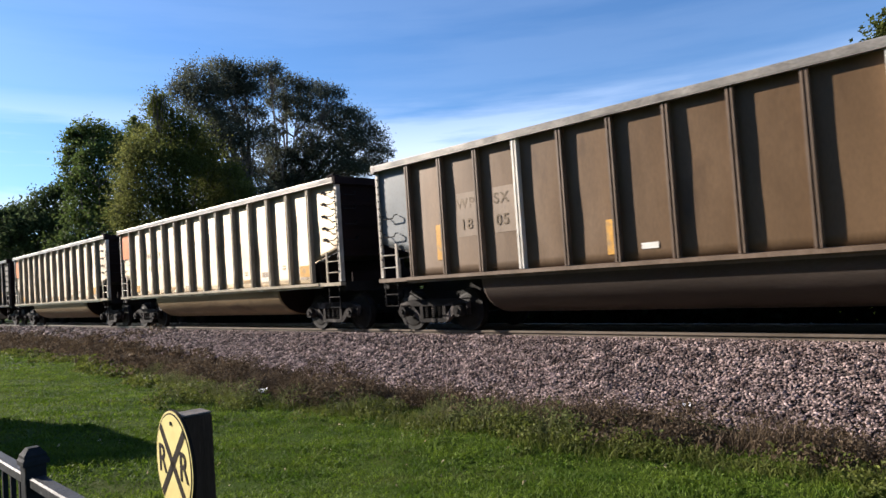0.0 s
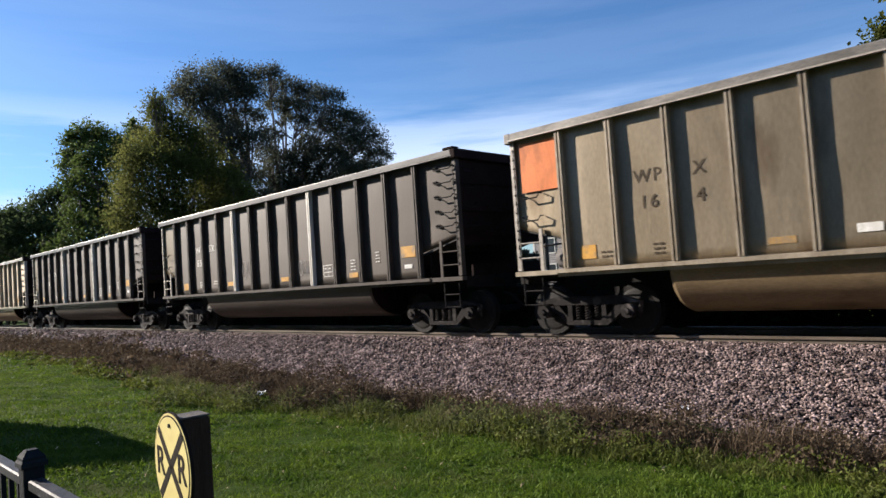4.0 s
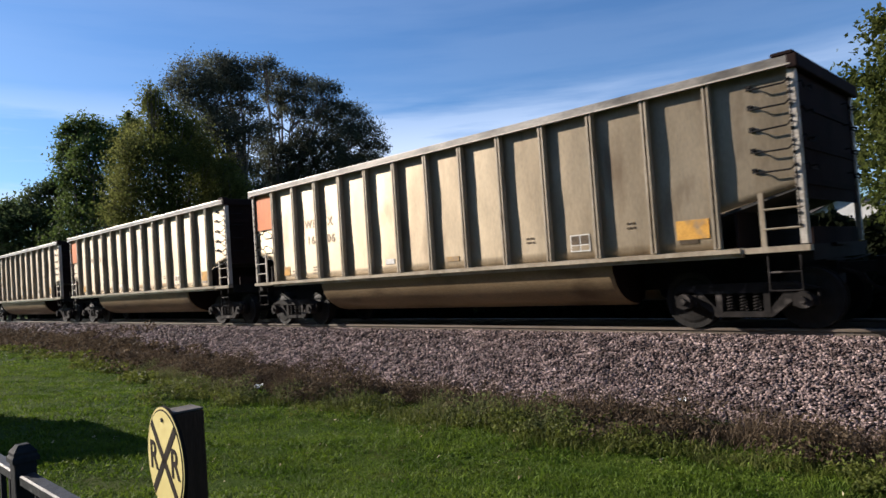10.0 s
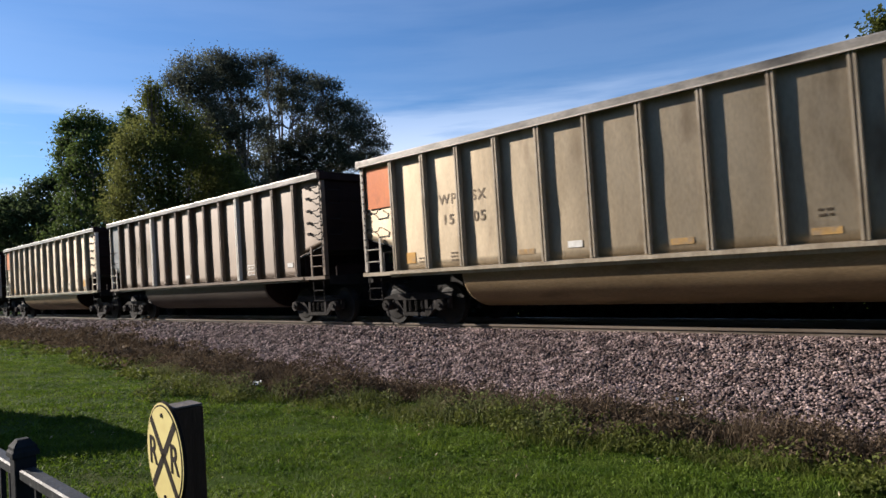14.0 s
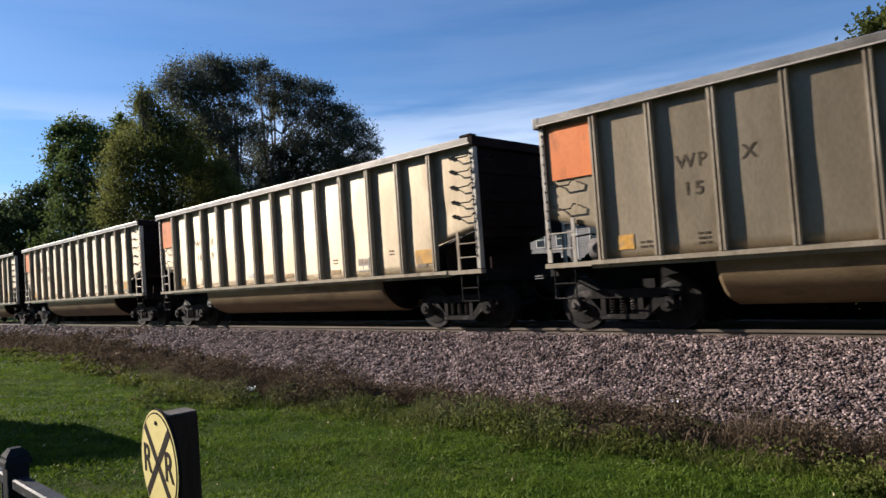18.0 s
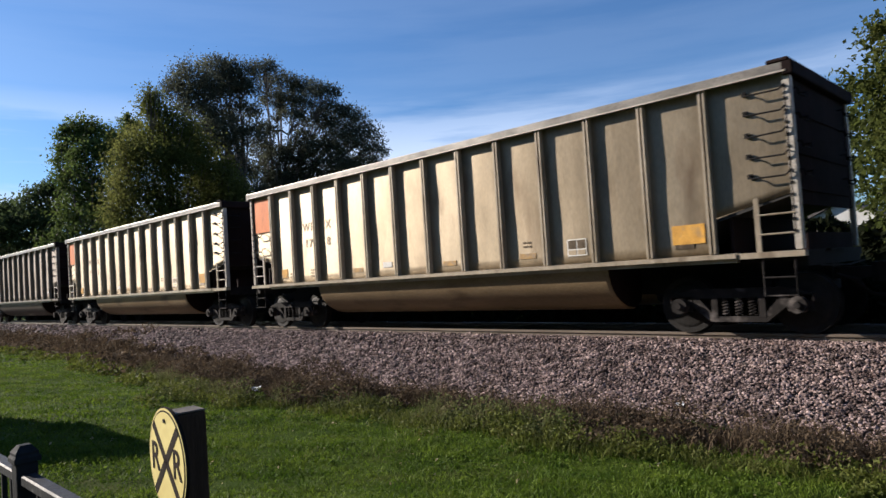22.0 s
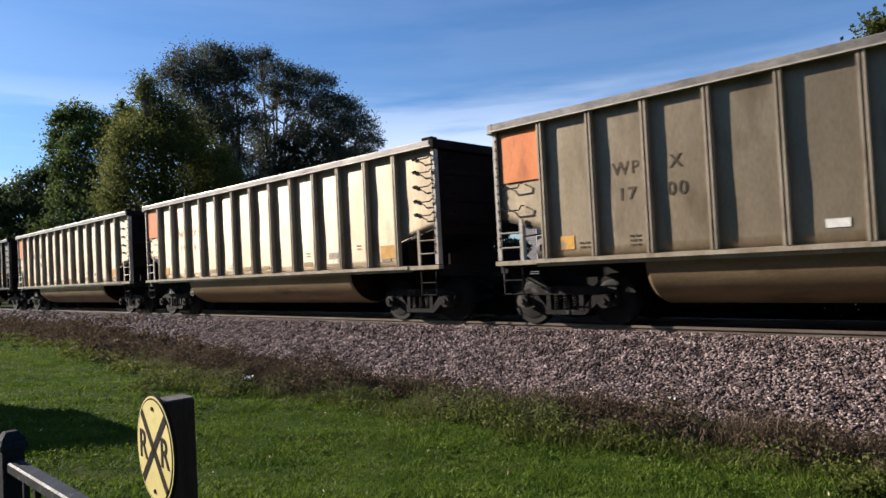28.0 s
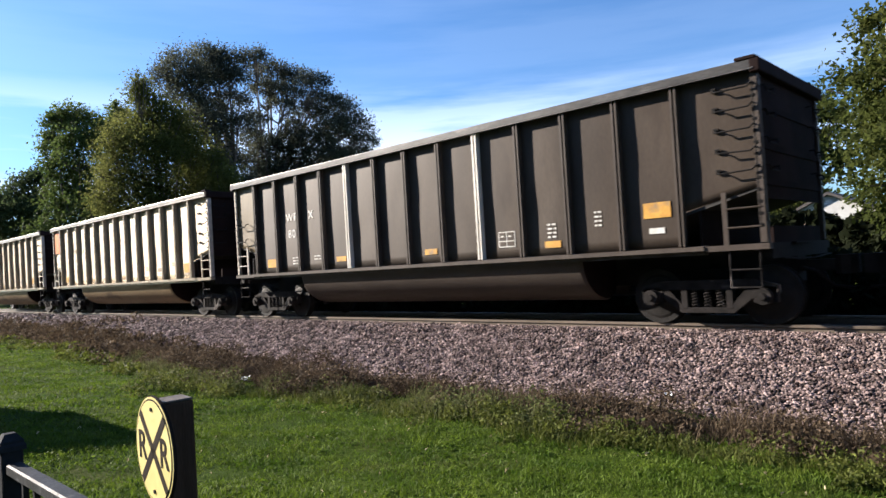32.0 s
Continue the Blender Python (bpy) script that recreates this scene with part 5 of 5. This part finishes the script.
def grasses():
    thin_out = lambda x, y, r: (r.random(len(x)) < np.clip((6.5 - x) / 6, 0, 1)) & (r.random(len(x)) < np.clip((y + 12.5) / 4, 0.12, 1))
    blades("lawn_grass", (-9.0, 6.0, -12.0, -2.6), 250000, 0.042, 0.005, M["blade"], 0.7, "short bright green lawn grass", 5, thin_out)
    blades("lawn_grass", (-24.0, -9.0, -12.0, -2.6), 90000, 0.04, 0.009, M["blade"], 0.7, "short bright green lawn grass", 6)
    blades("lawn_grass", (-60.0, -24.0, -12.0, -2.2), 50000, 0.05, 0.022, M["blade"], 0.7, "short bright green lawn grass", 12)
    rng = np.random.default_rng(31)
    x, y = -10 + 11.5 * rng.random(2600), -8.6 + 5.6 * rng.random(2600)
    ok = patchy(x, y, 1.7) + rng.normal(size=2600) * 0.5 > 0.45
    x, y = x[ok], y[ok]
    mounds("lawn_clover", (x, y, 0.05 + 0.10 * rng.random(len(x)), 0.03 + 0.04 * rng.random(len(x))), 34, 0.016, M["blade"], "small leafy weeds in the lawn", 32)
    mounds("fallen_leaves", (-9 + 10 * rng.random(150), -8.4 + 5.6 * rng.random(150), np.full(150, 0.02), np.full(150, 0.05)), 2, 0.017, M["fallen"], "scattered pale fallen leaves on the lawn", 33)
    mounds("green_weeds", scattered(41, 800, -15, 1.5, -0.80, 0.27, 0.06, 0.28, 0.05, 0.30, 0.45), 95, 0.022, M["weed"], "leafy green weeds beside the dry ones", 42)
    mounds("green_weeds", scattered(43, 300, -34, -15, -0.85, 0.35, 0.15, 0.35, 0.10, 0.22), 60, 0.05, M["weed"], "leafy green weeds beside the dry ones", 44)
    mounds("dry_weeds", scattered(45, 1100, -16, 1.5, 0.0, 0.24, 0.07, 0.28, 0.08, 0.42, 0.65), 85, 0.022, M["dry"], "dry brown weeds along the foot of the bank", 46)
    mounds("dry_weeds", scattered(47, 1100, -52, -16, 0.0, 0.46, 0.18, 0.4, 0.14, 0.42), 50, 0.06, M["dry"], "dry brown weeds along the foot of the bank", 48)
    mounds("dry_weeds", scattered(49, 330, -15.5, -8.5, 0.42, 0.16, 0.10, 0.26, 0.08, 0.34, 0.8), 70, 0.024, M["dry"], "dry brown weeds along the foot of the bank", 50)
    band = lambda off, wide: (lambda x, y, r: np.abs(y - weed_line(x) - off) < wide * (0.25 + 0.75 * r.random(len(x))) * (0.75 + 0.5 * patchy(x, y, 2.6)))
    blades("dry_stalks", (-16.0, 1.5, -4.0, -1.2), 55000, 0.2, 0.004, M["dry"], 0.6, "dry brown stalks along the foot of the bank", 7, band(0.0, 0.55))
    blades("dry_stalks", (-50.0, -16.0, -4.2, -0.4), 40000, 0.26, 0.010, M["dry"], 0.5, "dry brown stalks along the foot of the bank", 8, band(0.0, 0.8))
    blades("tall_grass", (-24.0, 1.5, -5.0, -2.0), 70000, 0.12, 0.005, M["weed"], 0.65, "longer green grass beside the dry weeds", 9, band(-0.9, 0.5))
    clumps = lambda off, wide, least: (lambda x, y, r: outside_paper_gap(x, y) & (np.abs(y - weed_line(x) - off) < wide * r.random(len(x)) ** 0.7) & (patchy(x, y, 2.2) + 0.5 * r.normal(size=len(x)) > least))
    blades("tall_grass", (-18.0, -5.2, -5.0, -2.2), 75000, 0.20, 0.0045, M["pale_weed"], 0.45, "pale tufts of unmown grass below the bank", 10, clumps(-0.5, 0.65, 0.20))
    blades("seed_stalks", (-20.0, 1.0, -4.2, -1.8), 40000, 0.36, 0.0035, M["dry"], 0.35, "dry mauve-brown seed stalks in clumps", 11, clumps(-0.05, 0.4, 0.40))
    mounds("tall_weeds", scattered(61, 120, -15, -4.5, -0.55, 0.22, 0.16, 0.42, 0.16, 0.46, 0.10), 260, 0.026, M["pale_weed"], "rounded grey-green clumps of tall weeds", 62)
    mounds("dry_weeds", scattered(63, 120, -20, 0.5, 0.05, 0.20, 0.16, 0.42, 0.20, 0.50, 0.10), 260, 0.024, M["dry"], "tall dry clumps at the edge of the stones", 64)
    mounds("dry_weeds", scattered(65, 70, -15.0, -8.8, -0.05, 0.28, 0.24, 0.50, 0.34, 0.66, 0.6), 420, 0.026, M["dry"], "tall mass of dry weeds at the edge of the stones", 66)
    mounds("dry_weeds", scattered(67, 90, -4.5, 1.5, -0.35, 0.22, 0.14, 0.36, 0.10, 0.30, 0.6), 240, 0.024, M["dry"], "low dry weeds before the stones", 68)


# ---- houses across the track ----
def window(parent, x, y, z, w, h):
    fr = part("window", joined(boxes((x - w / 2 - 0.08, x + w / 2 + 0.08, y - 0.05, y + 0.02, z - h / 2 - 0.1, z - h / 2)), boxes((x - w / 2 - 0.08, x + w / 2 + 0.08, y - 0.05, y + 0.02, z + h / 2, z + h / 2 + 0.1)),
                               boxes((x - w / 2 - 0.08, x - w / 2, y - 0.05, y + 0.02, z - h / 2, z + h / 2)), boxes((x + w / 2, x + w / 2 + 0.08, y - 0.05, y + 0.02, z - h / 2, z + h / 2)),
                               boxes((x - w / 2, x + w / 2, y - 0.04, y + 0.02, z - 0.03, z + 0.03))), M["trim"], parent)
    part("pane", boxes((x - w / 2, x + w / 2, y - 0.012, y - 0.004, z - h / 2, z + h / 2)), M["glass"], fr)


def house():
    root = new("house")
    root.matrix_basis = Matrix.Translation((-23.5, 45.0, -0.4))
    part("wall", prism([(-4.2, 0), (4.2, 0), (4.2, 5.3), (0, 8.6), (-4.2, 5.3)], 0, 10.0), M["siding"], root, "pale grey lapped siding")
    for sx in (-1, 1):
        part("roof", prism([(0, 8.65), (sx * 4.8, 4.88), (sx * 4.8, 5.08), (0, 8.9)], -0.4, 10.4), M["roof"], root)
        part("barge_board", prism([(0, 8.45), (sx * 4.7, 4.76), (sx * 4.7, 5.0), (0, 8.7)], -0.48, -0.42), M["trim"], root, "white barge board")
        part("corner_board", boxes((sx * 4.2 - 0.1, sx * 4.2 + 0.1, -0.03, -0.004, 0, 5.2)), M["trim"], root)
    for x in (-2.2, 2.2):
        for z in (1.9, 4.7):
            window(root, x, -0.004, z, 0.95, 1.5)
    window(root, 0, -0.004, 7.0, 0.7, 0.9)
    part("wing_wall", boxes((-18.0, -4.2, 0.6, 9.0, 0, 5.6)), M["siding"], root, "pale lapped siding of the long wing")
    part("wing_roof", prism([(0.1, 5.5), (9.4, 5.5), (9.4, 5.7), (4.8, 7.4), (0.1, 5.7)], -18.4, -4.2, "x"), M["roof"], root)
    for x in (-17.9, -11.6, -4.4):
        part("corner_board", boxes((x - 0.1, x + 0.1, 0.56, 0.597, 0, 5.5)), M["trim"], root)
    for k in range(26):
        part("lap", boxes((-17.8, -4.5, 0.572, 0.596, 0.25 + 0.2 * k, 0.265 + 0.2 * k)), M["trim"], root)
    for x in (-15.8, -13.4, -9.6, -7.0):
        for z in (1.6, 4.2):
            window(root, x, 0.566, z, 0.95, 1.4)
    tagged(root, "pale two-storey gabled house with white trim and a wing", "house")


def garage():
    root = new("garage")
    root.matrix_basis = Matrix.Translation((-11.0, 37.0, -0.5))
    part("wall", prism([(-3.2, 0), (3.2, 0), (3.2, 3.1), (0, 4.6), (-3.2, 3.1)], 0, 7.0), M["trim"], root, "white painted boards")
    for sx in (-1, 1):
        part("roof", prism([(0, 4.62), (sx * 3.5, 2.98), (sx * 3.5, 3.14), (0, 4.8)], -0.3, 7.3), M["roof"], root)
    part("garage_door", boxes((-1.4, 1.4, -0.03, -0.004, 0.05, 2.3)), M["siding"], root)
    window(root, 2.3, -0.004, 2.0, 0.7, 0.9)
    tagged(root, "small white garage with a dark shingle roof", "garage")


def shed():
    """Out of view on the sun's side; it throws the shadow on the lawn."""
    z = lawn_height(-13, -9.5)
    root = new("shed")
    root.matrix_basis = Matrix.Translation((-12.45, -9.15, z))
    part("wall", boxes((-2.4, -0.1, -3.2, -0.1, 0, 2.3)), M["shed"], root)
    part("roof", boxes((-2.5, 0.0, -3.3, 0.0, 2.3, 2.42)), M["roof"], root)
    tagged(root, "plain brown wooden shed with a flat roof", "shed")


def paper_scrap(x, y, lift, size, label):
    rng = np.random.default_rng(4)
    n = 6
    v = [(size * (i / n * 0.16 - 0.08), size * (j / n * 0.12 - 0.06), size * (0.03 + 0.05 * rng.random())) for j in range(n + 1) for i in range(n + 1)]
    f = [(j * (n + 1) + i, j * (n + 1) + i + 1, (j + 1) * (n + 1) + i + 1, (j + 1) * (n + 1) + i) for j in range(n) for i in range(n)]
    ob = new("paper_scrap", mesh_of("paper_scrap", v, f, M["paper"]))
    ob.matrix_basis = pose(x, y, max(lawn_height(x, y), bank_height(y)) + lift, 25, 0, 30)
    tagged(ob, label, "litter")


house()
garage()
shed()
paper_scrap(-11.15, -3.66, 0.085, 0.95, "crumpled scrap of white paper in the weeds")
paper_scrap(-4.0, -1.69, 0.0, 0.6, "small white scrap lying on the stones")
trees()
hedge()
sign_post()
fence()
grasses()


# ---- what moves ----
SLACK = {0: -0.06, 2: 0.05, 3: 0.19, 5: 0.08, 18: 0.08}     # play in the couplers, in metres


def motions():
    times = [i * 2.0 for i in range(17)]
    for i, car in enumerate(cars):
        start = -11.9625 - i * PITCH + SLACK.get(i, 0.0)
        walk(car, [(t, pose(start + train_way(t), 1.6, 0)) for t in times])
        # the wheels turn while the car is near the camera
        near = [k / 15 for k in range(0, 481) if -27 < start + train_way(k / 15) < 4]
        if not near:
            continue
        for tr in [o for o in car.children if o.name.startswith("truck")]:
            for ws in [o for o in tr.children if o.name.startswith("wheelset")]:
                at = ws.matrix_basis.translation.copy()
                turn = lambda t: pose(*at, 0, math.degrees(train_way(t) / 0.457) % 360.0)
                rows = [(t, turn(t)) for t in near]
                if near[0] > 0:
                    rows.insert(0, (0.0, rows[0][1]))
                if near[-1] < 32:
                    rows.append((32.0, rows[-1][1]))
                walk(ws, rows)


motions()
